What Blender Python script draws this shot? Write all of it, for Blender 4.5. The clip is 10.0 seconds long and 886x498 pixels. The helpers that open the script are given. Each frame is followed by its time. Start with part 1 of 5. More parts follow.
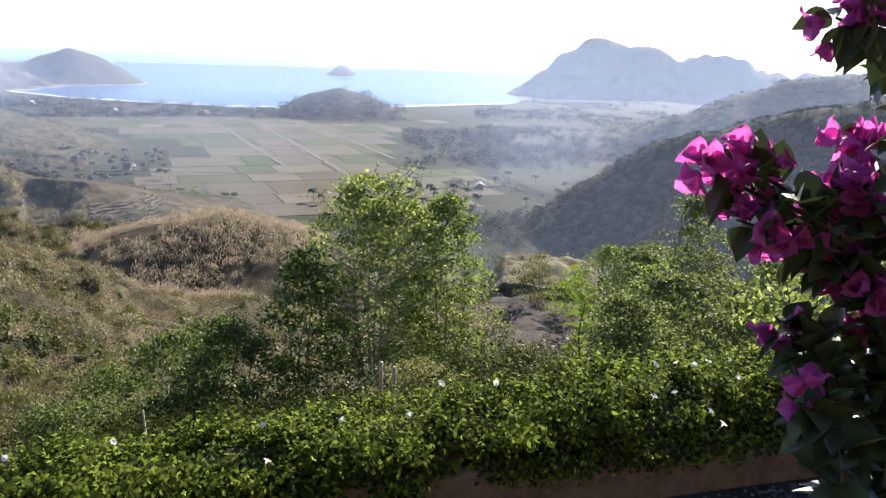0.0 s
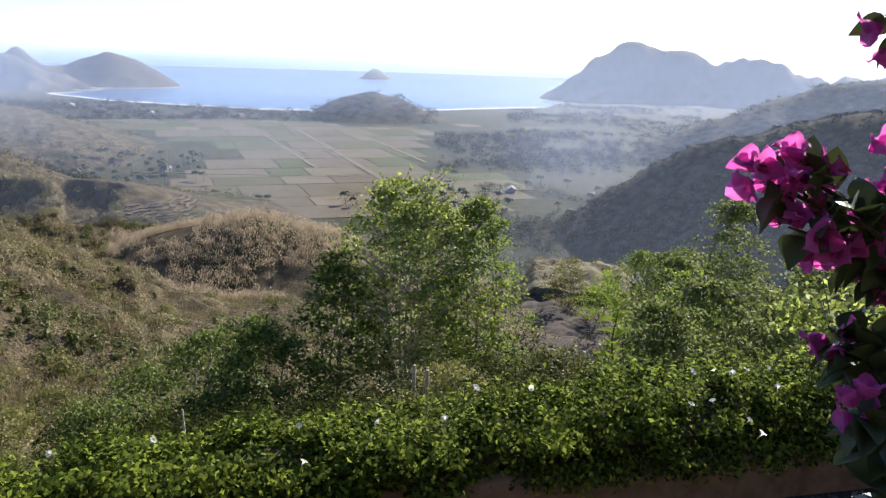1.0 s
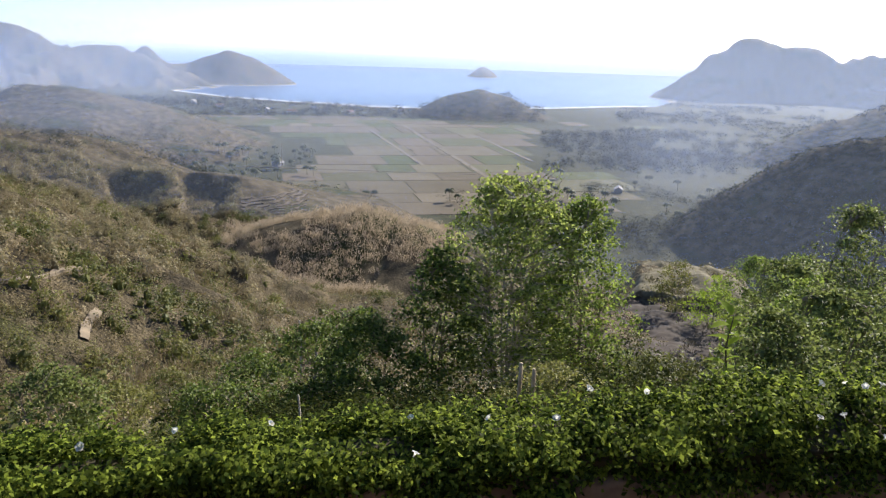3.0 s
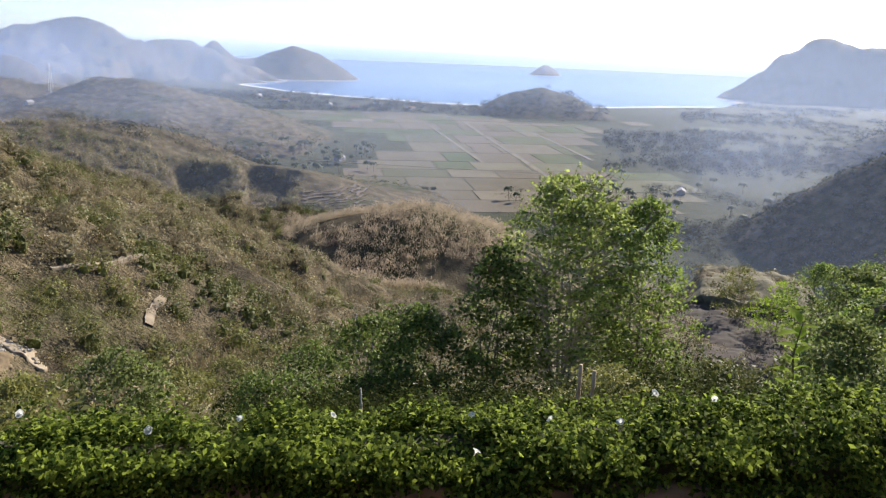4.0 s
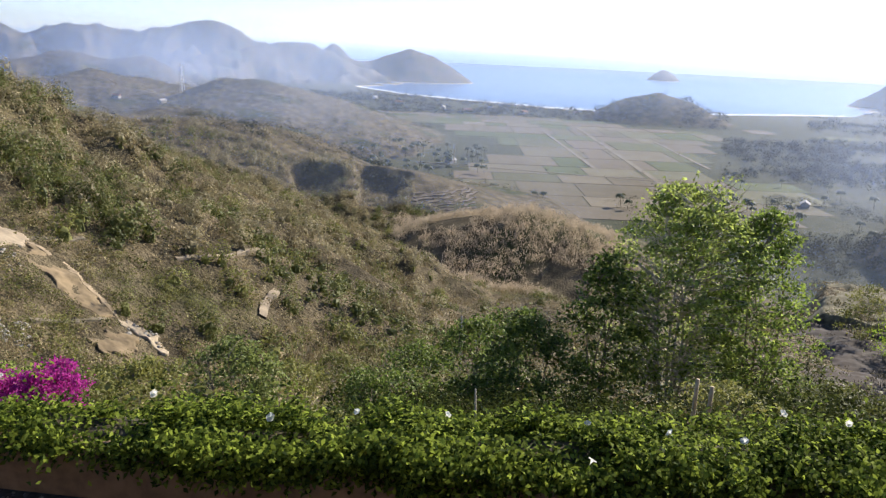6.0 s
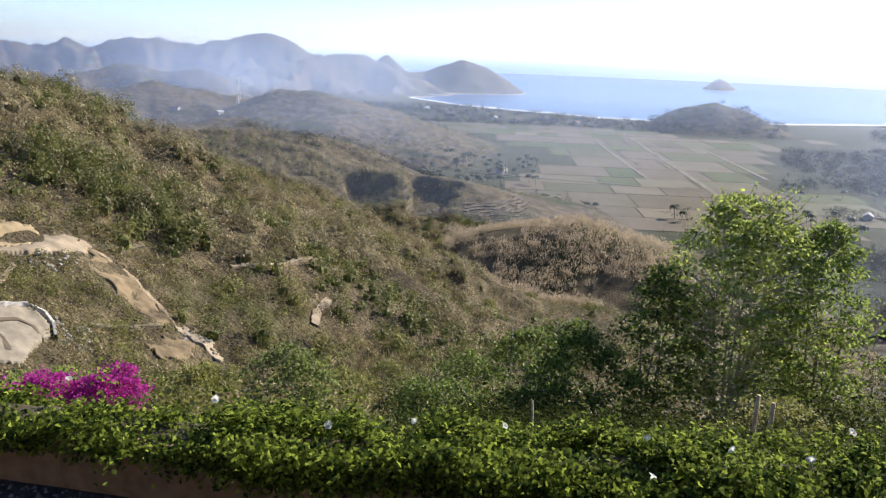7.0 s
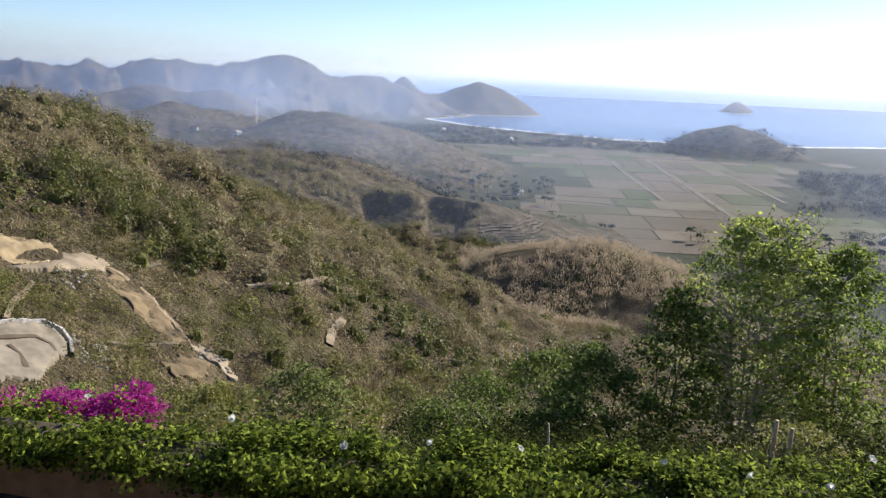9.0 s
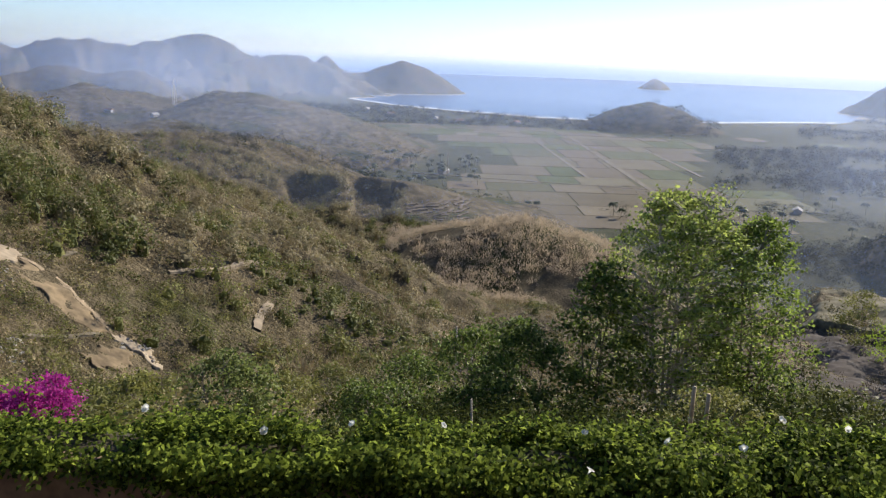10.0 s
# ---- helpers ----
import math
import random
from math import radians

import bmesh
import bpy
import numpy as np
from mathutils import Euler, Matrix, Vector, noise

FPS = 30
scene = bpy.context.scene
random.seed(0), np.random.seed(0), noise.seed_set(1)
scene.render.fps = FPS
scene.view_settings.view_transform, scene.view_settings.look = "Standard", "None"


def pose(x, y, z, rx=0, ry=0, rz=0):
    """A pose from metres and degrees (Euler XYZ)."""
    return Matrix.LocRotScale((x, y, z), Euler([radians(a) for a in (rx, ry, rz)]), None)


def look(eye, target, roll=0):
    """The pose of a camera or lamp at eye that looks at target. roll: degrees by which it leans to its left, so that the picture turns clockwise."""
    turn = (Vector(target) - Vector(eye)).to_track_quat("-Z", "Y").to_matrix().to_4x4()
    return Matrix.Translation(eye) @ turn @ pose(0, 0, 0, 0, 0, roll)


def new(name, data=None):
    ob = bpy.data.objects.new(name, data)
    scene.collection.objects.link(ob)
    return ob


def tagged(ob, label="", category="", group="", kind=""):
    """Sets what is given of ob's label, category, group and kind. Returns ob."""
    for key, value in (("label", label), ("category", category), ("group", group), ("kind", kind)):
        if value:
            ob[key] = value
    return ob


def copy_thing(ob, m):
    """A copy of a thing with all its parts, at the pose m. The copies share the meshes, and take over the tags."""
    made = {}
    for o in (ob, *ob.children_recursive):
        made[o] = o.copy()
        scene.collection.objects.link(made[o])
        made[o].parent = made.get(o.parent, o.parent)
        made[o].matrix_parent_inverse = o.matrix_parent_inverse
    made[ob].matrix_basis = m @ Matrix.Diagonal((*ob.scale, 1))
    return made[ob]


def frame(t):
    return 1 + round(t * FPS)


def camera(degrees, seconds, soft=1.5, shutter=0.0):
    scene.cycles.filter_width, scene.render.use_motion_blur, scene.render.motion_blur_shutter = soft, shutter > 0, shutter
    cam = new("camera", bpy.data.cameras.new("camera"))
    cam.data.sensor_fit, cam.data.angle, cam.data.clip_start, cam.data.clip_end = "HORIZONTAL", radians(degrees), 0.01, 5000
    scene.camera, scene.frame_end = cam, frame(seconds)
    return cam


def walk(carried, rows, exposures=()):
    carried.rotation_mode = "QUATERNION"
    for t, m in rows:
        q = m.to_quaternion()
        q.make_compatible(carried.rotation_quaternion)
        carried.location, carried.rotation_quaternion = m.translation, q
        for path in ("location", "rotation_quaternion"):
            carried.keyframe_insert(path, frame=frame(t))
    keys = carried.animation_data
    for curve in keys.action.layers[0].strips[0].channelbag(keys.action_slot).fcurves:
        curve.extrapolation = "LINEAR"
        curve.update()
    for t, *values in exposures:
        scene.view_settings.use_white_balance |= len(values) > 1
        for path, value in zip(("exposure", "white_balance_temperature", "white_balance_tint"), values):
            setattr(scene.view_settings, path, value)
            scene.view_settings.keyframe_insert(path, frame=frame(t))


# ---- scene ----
# The eye stands on a terrace 126 m above the sea; y runs ahead, x to the right.
EYE = 126.0
# seconds, place, turn to the left, tilt, lean
PATH = [
    (0.0, -0.000, 0.000, 126.000, 0.00, -13.92, 1.89),
    (0.5, -0.011, -0.008, 126.003, 1.23, -13.48, 1.98),
    (1.0, -0.024, -0.005, 126.002, 2.27, -13.74, 1.91),
    (1.5, -0.029, -0.003, 126.001, 3.28, -13.49, 1.75),
    (2.0, -0.035, 0.001, 125.999, 4.59, -13.73, 1.71),
    (2.5, -0.052, 0.005, 125.989, 7.21, -13.73, 1.58),
    (3.0, -0.078, 0.012, 125.982, 9.79, -14.11, 1.74),
    (4.5, -0.126, 0.025, 125.972, 15.35, -14.38, 2.40),
    (5.0, -0.138, 0.027, 125.969, 16.50, -14.29, 2.43),
    (5.5, -0.156, 0.026, 125.967, 18.97, -14.49, 2.61),
    (6.0, -0.168, 0.012, 125.965, 21.85, -14.51, 2.54),
    (7.5, -0.200, -0.014, 125.965, 27.41, -13.40, 1.93),
    (8.0, -0.194, -0.036, 125.974, 28.97, -12.45, 2.10),
    (8.5, -0.196, -0.046, 125.981, 29.02, -11.99, 2.25),
    (9.0, -0.195, -0.018, 125.971, 26.76, -12.49, 2.23),
    (9.5, -0.184, 0.007, 125.970, 23.94, -12.70, 2.05),
    (10.0, -0.176, 0.036, 125.952, 21.45, -13.74, 1.97),
]
cam = camera(57.64, 10.0, soft=1.3)
walk(cam, [(t, pose(x, y, z, 0, 0, yaw) @ pose(0, 0, 0, 90 + tilt) @ pose(0, 0, 0, 0, 0, lean))
           for t, x, y, z, yaw, tilt, lean in PATH],
     [(0.0, 1.24), (0.5, 1.19), (1.0, 0.99), (2.0, 0.96), (3.0, 0.94), (4.5, 1.03), (7.5, 1.04), (8.1, 0.73), (9.0, 0.79), (9.5, 0.68), (10.0, 0.71)])

# ---------------------------------------------------------------- light
SUN_AZ, SUN_EL = -24.0, 27.0          # degrees, to the right and ahead
sky_world = bpy.data.worlds.new("sky")
scene.world = sky_world
sky_world.use_nodes = True
nt = sky_world.node_tree
nt.nodes.clear()
sky = nt.nodes.new("ShaderNodeTexSky")
sky.sky_type = 'NISHITA'
sky.sun_disc = False
sky.sun_elevation = radians(SUN_EL)
sky.sun_rotation = radians(-SUN_AZ)
sky.altitude = 120
sky.air_density, sky.dust_density, sky.ozone_density = 0.8, 0.2, 2.4
bg = nt.nodes.new("ShaderNodeBackground")
bg.inputs["Strength"].default_value = 0.1
wout = nt.nodes.new("ShaderNodeOutputWorld")
tint = nt.nodes.new("ShaderNodeMix")
tint.data_type, tint.blend_type = 'RGBA', 'MULTIPLY'
tint.inputs[0].default_value = 1.0
tint.inputs[7].default_value = (0.77, 0.83, 0.99, 1)
nt.links.new(sky.outputs[0], tint.inputs[6])
nt.links.new(tint.outputs[2], bg.inputs[0])
nt.links.new(bg.outputs[0], wout.inputs[0])
sun = new("sun", bpy.data.lights.new("sun", 'SUN'))
sun.data.energy, sun.data.angle, sun.data.color = 4.4, radians(0.6), (1.0, 0.92, 0.80)
_a, _e = radians(SUN_AZ), radians(SUN_EL)
sun.matrix_world = look((0, 0, 0), (math.sin(_a) * math.cos(_e), -math.cos(_a) * math.cos(_e), -math.sin(_e)))


# ---------------------------------------------------------------- materials
class Mat:
    """A small builder of node materials."""

    def __init__(self, name):
        self.m = bpy.data.materials.new(name)
        self.m.use_nodes = True
        self.t = self.m.node_tree
        self.t.nodes.clear()
        self.out = self.t.nodes.new("ShaderNodeOutputMaterial")

    def n(self, kind, **sets):
        node = self.t.nodes.new("ShaderNode" + kind)
        for key, value in sets.items():
            if key == "op":
                node.operation = value
            elif key == "blend":
                node.data_type, node.blend_type = 'RGBA', value
            else:
                self.put(node.inputs[key.replace("_", " ")], value)
        return node

    def put(self, socket, value):
        if isinstance(value, bpy.types.NodeSocket):
            self.t.links.new(value, socket)
        else:
            socket.default_value = value

    def coord(self):
        return self.n("TexCoord").outputs["Object"]

    def place(self):
        return self.n("NewGeometry").outputs["Position"]

    def noise(self, scale, detail=4.0, vec=None, rough=0.55):
        v = vec if vec is not None else self.place()
        return self.n("TexNoise", Vector=v, Scale=scale, Detail=detail, Roughness=rough).outputs["Fac"]

    def ramp(self, fac, *stops):
        r = self.t.nodes.new("ShaderNodeValToRGB")
        el = r.color_ramp.elements
        while len(el) < len(stops):
            el.new(0.5)
        for e, (pos, col) in zip(el, stops):
            e.position = pos
            e.color = (*col, 1) if len(col) == 3 else col
        self.put(r.inputs[0], fac)
        return r.outputs[0]

    def step(self, fac, a, b):
        """0 below a, 1 above b."""
        node = self.n("MapRange")
        node.interpolation_type = 'SMOOTHSTEP'
        for i, v in enumerate((fac, a, b, 0.0, 1.0)):
            self.put(node.inputs[i], v)
        return node.outputs[0]

    def mix(self, fac, a, b, blend='MIX'):
        node = self.n("Mix", blend=blend)
        for i, v in ((0, fac), (6, a), (7, b)):
            if isinstance(v, tuple) and len(v) == 3:
                v = (*v, 1)
            self.put(node.inputs[i], v)
        return node.outputs[2]

    def math(self, op, a, b=0.0):
        node = self.n("Math", op=op)
        self.put(node.inputs[0], a)
        self.put(node.inputs[1], b)
        return node.outputs[0]

    def bump(self, height, strength=0.5, distance=0.05):
        return self.n("Bump", Height=height, Strength=strength, Distance=distance).outputs[0]

    def surface(self, color, rough=0.9, normal=None, translucent=0.0, spec=0.3):
        if isinstance(color, tuple) and len(color) == 3:
            color = (*color, 1)
        b = self.n("BsdfPrincipled")
        self.put(b.inputs["Base Color"], color)
        self.put(b.inputs["Roughness"], rough)
        self.put(b.inputs["Specular IOR Level"], spec)
        if normal is not None:
            self.put(b.inputs["Normal"], normal)
        sh = b.outputs[0]
        if translucent:
            tr = self.n("BsdfTranslucent")
            self.put(tr.inputs[0], color)
            mx = self.n("MixShader")
            self.put(mx.inputs[0], translucent)
            self.put(mx.inputs[1], sh)
            self.put(mx.inputs[2], tr.outputs[0])
            sh = mx.outputs[0]
        self.t.links.new(sh, self.out.inputs[0])
        return self.m


def leaf_material(name, dark, light, dry=None, patch=0.2, translucent=0.4, rough=0.6, spec=0.3, dry_at=0.6, plant=0.0, bias=1.0):
    """Foliage: each leaf its own shade, drifting from plant to plant."""
    k = Mat(name)
    isle = k.n("NewGeometry").outputs["Random Per Island"]
    if bias != 1.0:     # more dark leaves than light ones
        isle = k.math('POWER', isle, bias)
    if plant:           # whole bushes share a shade
        drift = k.step(k.noise(plant, 2.0), 0.34, 0.66)
        isle = k.math('ADD', k.math('MULTIPLY', drift, 0.7), k.math('MULTIPLY', isle, 0.3))
    col = k.mix(isle, dark, light)
    if dry:
        drift = k.noise(patch, 2.0)
        col = k.mix(k.step(k.math('ADD', drift, k.math('MULTIPLY', isle, 0.12)), dry_at - 0.08, dry_at + 0.08), col, dry)
    return k.surface(col, rough, translucent=translucent, spec=spec)


def ground_material():
    k = Mat("hill_ground")
    a, b, c = k.noise(0.02, 6), k.noise(0.15, 6), k.noise(1.6, 5)
    col = k.ramp(b, (0.25, (0.05, 0.04, 0.026)), (0.45, (0.10, 0.08, 0.048)), (0.6, (0.155, 0.123, 0.075)), (0.8, (0.21, 0.165, 0.10)))
    col = k.mix(1.0, col, k.ramp(c, (0.3, (0.62, 0.62, 0.62)), (0.5, (0.95, 0.95, 0.95)), (0.68, (1.3, 1.28, 1.2))), 'MULTIPLY')
    green = k.ramp(c, (0.3, (0.035, 0.042, 0.016)), (0.7, (0.085, 0.09, 0.035)))
    col = k.mix(k.step(a, 0.52, 0.68), col, green)
    z = k.n("SeparateXYZ", Vector=k.place()).outputs[2]
    sand = k.ramp(c, (0.3, (0.42, 0.36, 0.27)), (0.7, (0.55, 0.48, 0.37)))
    flat = k.ramp(b, (0.3, (0.05, 0.056, 0.032)), (0.7, (0.09, 0.088, 0.05)))
    col = k.mix(k.step(z, 8.0, 3.6), col, flat)
    col = k.mix(k.step(z, 2.2, 1.2), col, sand)
    return k.surface(col, 0.95, k.bump(k.math('ADD', b, c), 0.9, 0.9), spec=0.1)


def sea_material():
    k = Mat("sea_water")
    h = k.math('ADD', k.noise(0.06, 5), k.noise(0.012, 3))
    shade = k.noise(0.0035, 4)
    col = k.ramp(shade, (0.3, (0.05, 0.10, 0.20)), (0.7, (0.085, 0.145, 0.26)))
    return k.surface(col, 0.3, k.bump(h, 0.5, 1.2), spec=0.35)


def haze_material(name, thick, low, full, top, end, patchy=0.0, edge=None):
    """Thin air-borne haze: lets most light through, scatters the rest. Thins out above and just over the ground."""
    k = Mat(name)
    z = k.n("SeparateXYZ", Vector=k.place()).outputs[2]
    fac = k.math('MULTIPLY', k.step(z, low, full), k.step(z, end, top))
    fac = k.math('MULTIPLY', fac, thick)
    if edge:
        xyz = k.n("SeparateXYZ", Vector=k.place())
        bearing = k.math('ARCTAN2', k.math('MULTIPLY', xyz.outputs[0], -1.0), xyz.outputs[1])
        fac = k.math('MULTIPLY', fac, k.step(bearing, radians(edge[0]), radians(edge[1])))
        if len(edge) > 2:
            fac = k.math('MULTIPLY', fac, k.step(bearing, radians(edge[3]), radians(edge[2])))
    if patchy:
        fac = k.math('MULTIPLY', fac, k.math('ADD', k.math('MULTIPLY', k.noise(0.004, 3), patchy * 2), 1 - patchy))
    tr = k.n("BsdfTransparent")
    sc = k.n("BsdfTranslucent")
    sc.inputs[0].default_value = (0.51, 0.62, 0.89, 1)
    mx = k.n("MixShader")
    k.put(mx.inputs[0], fac)
    k.put(mx.inputs[1], tr.outputs[0])
    k.put(mx.inputs[2], sc.outputs[0])
    k.t.links.new(mx.outputs[0], k.out.inputs[0])
    return k.m


def plain(name, color, rough=0.8, scale=8.0, vary=0.35, bump=0.3, dist=0.01, translucent=0.0, spec=0.3):
    """A surface of one colour with grain and stains at two scales."""
    k = Mat(name)
    v = k.coord()
    f = k.math('ADD', k.math('MULTIPLY', k.noise(scale, 5, v), 0.6), k.math('MULTIPLY', k.noise(scale * 0.13, 3, v), 0.4))
    lo, hi = tuple(c * (1 - vary) for c in color), tuple(min(1, c * (1 + vary)) for c in color)
    return k.surface(k.mix(k.step(f, 0.3, 0.7), lo, hi), rough, k.bump(f, bump, dist), translucent, spec)


def field_material():
    k = Mat("farm_field")
    r = k.n("ObjectInfo").outputs["Random"]
    col = k.ramp(r, (0.0, (0.16, 0.135, 0.092)), (0.22, (0.19, 0.155, 0.112)), (0.42, (0.14, 0.13, 0.078)), (0.6, (0.105, 0.122, 0.055)), (0.78, (0.13, 0.14, 0.07)), (0.86, (0.22, 0.185, 0.13)), (1.0, (0.165, 0.145, 0.095)))
    n = k.math('ADD', k.math('MULTIPLY', k.noise(0.03, 5), 0.5), k.math('MULTIPLY', k.noise(0.4, 4), 0.5))
    col = k.mix(k.step(n, 0.3, 0.7), k.mix(1.0, col, (0.75, 0.75, 0.75), 'MULTIPLY'), col)
    return k.surface(col, 0.95, spec=0.1)


M_GROUND, M_SEA, M_FIELD = ground_material(), sea_material(), field_material()
M_TRACK = plain("pale_track", (0.18, 0.15, 0.105), 0.95, 0.8, 0.2, 0.3, 0.05)
M_SAND = plain("sandy_cut", (0.36, 0.275, 0.16), 0.95, 0.45, 0.35, 0.6, 0.3)
M_ROADSAND = plain("beige_dirt", (0.30, 0.24, 0.165), 0.95, 0.5, 0.4, 0.6, 0.2)
M_PALEROAD = plain("pale_dirt_road", (0.28, 0.24, 0.18), 0.95, 0.6, 0.35, 0.5, 0.1)
M_SPUR = plain("eroded_dirt", (0.27, 0.205, 0.13), 0.95, 0.9, 0.4, 0.6, 0.2)
M_SOIL = plain("loose_brown_soil", (0.19, 0.14, 0.08), 0.95, 0.7, 0.45, 0.7, 0.2)
M_STRAW = plain("dry_grass", (0.155, 0.132, 0.075), 0.95, 1.2, 0.4, 0.8, 0.2)
M_GREYSOIL = plain("grey_brown_soil", (0.066, 0.049, 0.038), 0.95, 0.6, 0.35, 0.6, 0.2)
M_STONE = plain("pale_stone", (0.36, 0.33, 0.28), 0.9, 1.5, 0.3, 0.6, 0.08)
M_PALESTONE = plain("pale_masonry", (0.58, 0.55, 0.50), 0.9, 2.5, 0.3, 0.6, 0.05)
M_FOAM = plain("surf_foam", (0.85, 0.87, 0.88), 0.7, 0.06, 0.1, 0.2, 0.1)
M_ROCK = plain("dark_rock", (0.075, 0.06, 0.05), 0.95, 0.3, 0.4, 0.8, 0.4)
M_TERRACE = plain("terrace_soil", (0.13, 0.10, 0.07), 0.95, 0.3, 0.3, 0.5, 0.2)
M_KERB = plain("brown_render", (0.26, 0.175, 0.118), 0.9, 14.0, 0.35, 0.5, 0.008)
# gravel made this dark because the terrace floor lies in shade
M_GRAVEL = plain("gravel_with_shade", (0.05, 0.048, 0.046), 0.9, 40.0, 0.5, 0.8, 0.01)
M_PEBBLE = leaf_material("pebble", (0.09, 0.085, 0.08), (0.26, 0.245, 0.23), translucent=0.0, rough=0.8)
M_BARK = plain("grey_bark", (0.23, 0.185, 0.13), 0.95, 6.0, 0.4, 0.7, 0.02)
M_PALEBARK = plain("pale_bark", (0.44, 0.39, 0.31), 0.9, 6.0, 0.3, 0.5, 0.02)
M_POST = plain("weathered_post", (0.44, 0.35, 0.22), 0.9, 18.0, 0.35, 0.5, 0.004)
M_TREE = leaf_material("tree_leaves", (0.08, 0.12, 0.026), (0.50, 0.57, 0.145), translucent=0.62)
M_TREEDARK = leaf_material("dark_tree_leaves", (0.07, 0.08, 0.022), (0.21, 0.22, 0.06), translucent=0.38, plant=0.3)
M_TREE2 = leaf_material("shrub_leaves", (0.10, 0.108, 0.028), (0.29, 0.285, 0.078), translucent=0.42, plant=0.4)
M_TREEMID = leaf_material("mid_green_leaves", (0.06, 0.10, 0.018), (0.33, 0.42, 0.08), translucent=0.58)
M_DEEP = leaf_material("deep_green_leaves", (0.045, 0.07, 0.013), (0.22, 0.29, 0.055), translucent=0.42)
M_OLIVE = leaf_material("olive_green_leaves", (0.08, 0.10, 0.028), (0.27, 0.32, 0.09), translucent=0.48)
M_LIME = leaf_material("young_leaves", (0.20, 0.30, 0.03), (0.36, 0.46, 0.06), translucent=0.6, rough=0.85, spec=0.05)
M_HEDGE = leaf_material("hedge_leaves", (0.034, 0.058, 0.012), (0.40, 0.49, 0.075), translucent=0.45, rough=0.7, spec=0.06, bias=1.6)
M_SCRUB = leaf_material("scrub", (0.065, 0.067, 0.019), (0.29, 0.268, 0.074), dry=(0.31, 0.243, 0.118), patch=0.035, translucent=0.2, dry_at=0.53, plant=0.33)
M_DRY = leaf_material("dry_scrub", (0.13, 0.102, 0.056), (0.34, 0.268, 0.142), translucent=0.25, plant=0.3)
M_THICKET = leaf_material("brown_thicket", (0.18, 0.15, 0.082), (0.40, 0.34, 0.18), translucent=0.42, plant=0.25)
# dark brush; on the sides of the cuts its colour stands for shade
M_DARKDRY = leaf_material("dark_thicket_and_shade", (0.05, 0.043, 0.027), (0.12, 0.10, 0.055), translucent=0.25, plant=0.3)
M_PALEDRY = leaf_material("pale_dry_thicket", (0.29, 0.235, 0.165), (0.49, 0.40, 0.285), translucent=0.55, plant=0.3)
# dark far trees; darkened further for the shade of the right-hand hillside
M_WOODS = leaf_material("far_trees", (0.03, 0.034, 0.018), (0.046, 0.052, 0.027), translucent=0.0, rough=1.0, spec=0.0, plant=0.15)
# near-black leaves; below hedge and trees this colour stands for shade
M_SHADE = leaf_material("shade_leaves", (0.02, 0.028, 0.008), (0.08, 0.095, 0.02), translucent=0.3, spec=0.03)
M_PALM = leaf_material("palm_fronds", (0.035, 0.05, 0.016), (0.10, 0.115, 0.04), translucent=0.25)
M_BOLEAF = leaf_material("bougainvillea_leaf", (0.04, 0.055, 0.024), (0.11, 0.14, 0.05), translucent=0.14, rough=0.45, spec=0.3)
M_BRACT = leaf_material("magenta_bract", (0.60, 0.08, 0.40), (0.84, 0.22, 0.62), translucent=0.6, rough=0.6)
M_BRACT2 = leaf_material("deep_magenta_bract", (0.36, 0.02, 0.22), (0.60, 0.06, 0.40), translucent=0.5, rough=0.6)
M_PETAL = plain("white_petal", (0.88, 0.86, 0.78), 0.6, 30.0, 0.05, 0.1, 0.001, 0.55)
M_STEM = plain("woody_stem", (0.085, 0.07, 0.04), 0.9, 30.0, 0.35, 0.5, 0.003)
M_WALL = plain("plaster", (0.40, 0.34, 0.28), 0.9, 3.0, 0.2, 0.2, 0.005)
M_HOUSE = plain("house_paint", (0.36, 0.34, 0.31), 0.9, 0.5, 0.15, 0.2, 0.02)
M_ROOF = plain("red_brown_roof", (0.22, 0.12, 0.08), 0.9, 0.6, 0.3, 0.3, 0.05)
M_MAST = plain("painted_steel", (0.74, 0.72, 0.69), 0.6, 1.0, 0.2, 0.1, 0.01)
M_YELLOW = leaf_material("yellow_petal", (0.70, 0.50, 0.03), (0.80, 0.62, 0.08), translucent=0.3)


# ---------------------------------------------------------------- shapes
def at(az, d, z=0.0):
    """A place by its bearing to the left of ahead (degrees), its way off and its height."""
    return Vector((-math.sin(radians(az)) * d, math.cos(radians(az)) * d, z))


def obj(name, mesh, mats, parent=None, label="", category="", group="", kind=""):
    ob = new(name, mesh)
    for m in (mats if isinstance(mats, (list, tuple)) else [mats]):
        if m.name not in mesh.materials:
            mesh.materials.append(m)
    if parent is not None:
        ob.parent = parent
    return tagged(ob, label, category, group, kind)


def thing(name, place, label, category, group=""):
    e = new(name)
    e.empty_display_size = 0.2
    e.location = place
    return tagged(e, label, category, group)


def mesh_of(name, verts, faces, smooth=False):
    me = bpy.data.meshes.new(name)
    me.from_pydata([tuple(v) for v in verts], [], [tuple(f) for f in faces])
    if smooth:
        me.polygons.foreach_set("use_smooth", [True] * len(me.polygons))
    me.update()
    return me


def quads(name, v):
    """One mesh out of an array of loose leaves, shape (n, corners, 3)."""
    n, c = v.shape[:2]
    me = bpy.data.meshes.new(name)
    me.vertices.add(c * n)
    me.vertices.foreach_set("co", np.ascontiguousarray(v, dtype=np.float32).ravel())
    me.loops.add(c * n)
    me.loops.foreach_set("vertex_index", np.arange(c * n, dtype=np.int32))
    me.polygons.add(n)
    me.polygons.foreach_set("loop_start", np.arange(0, c * n, c, dtype=np.int32))
    me.update(calc_edges=True)
    return me


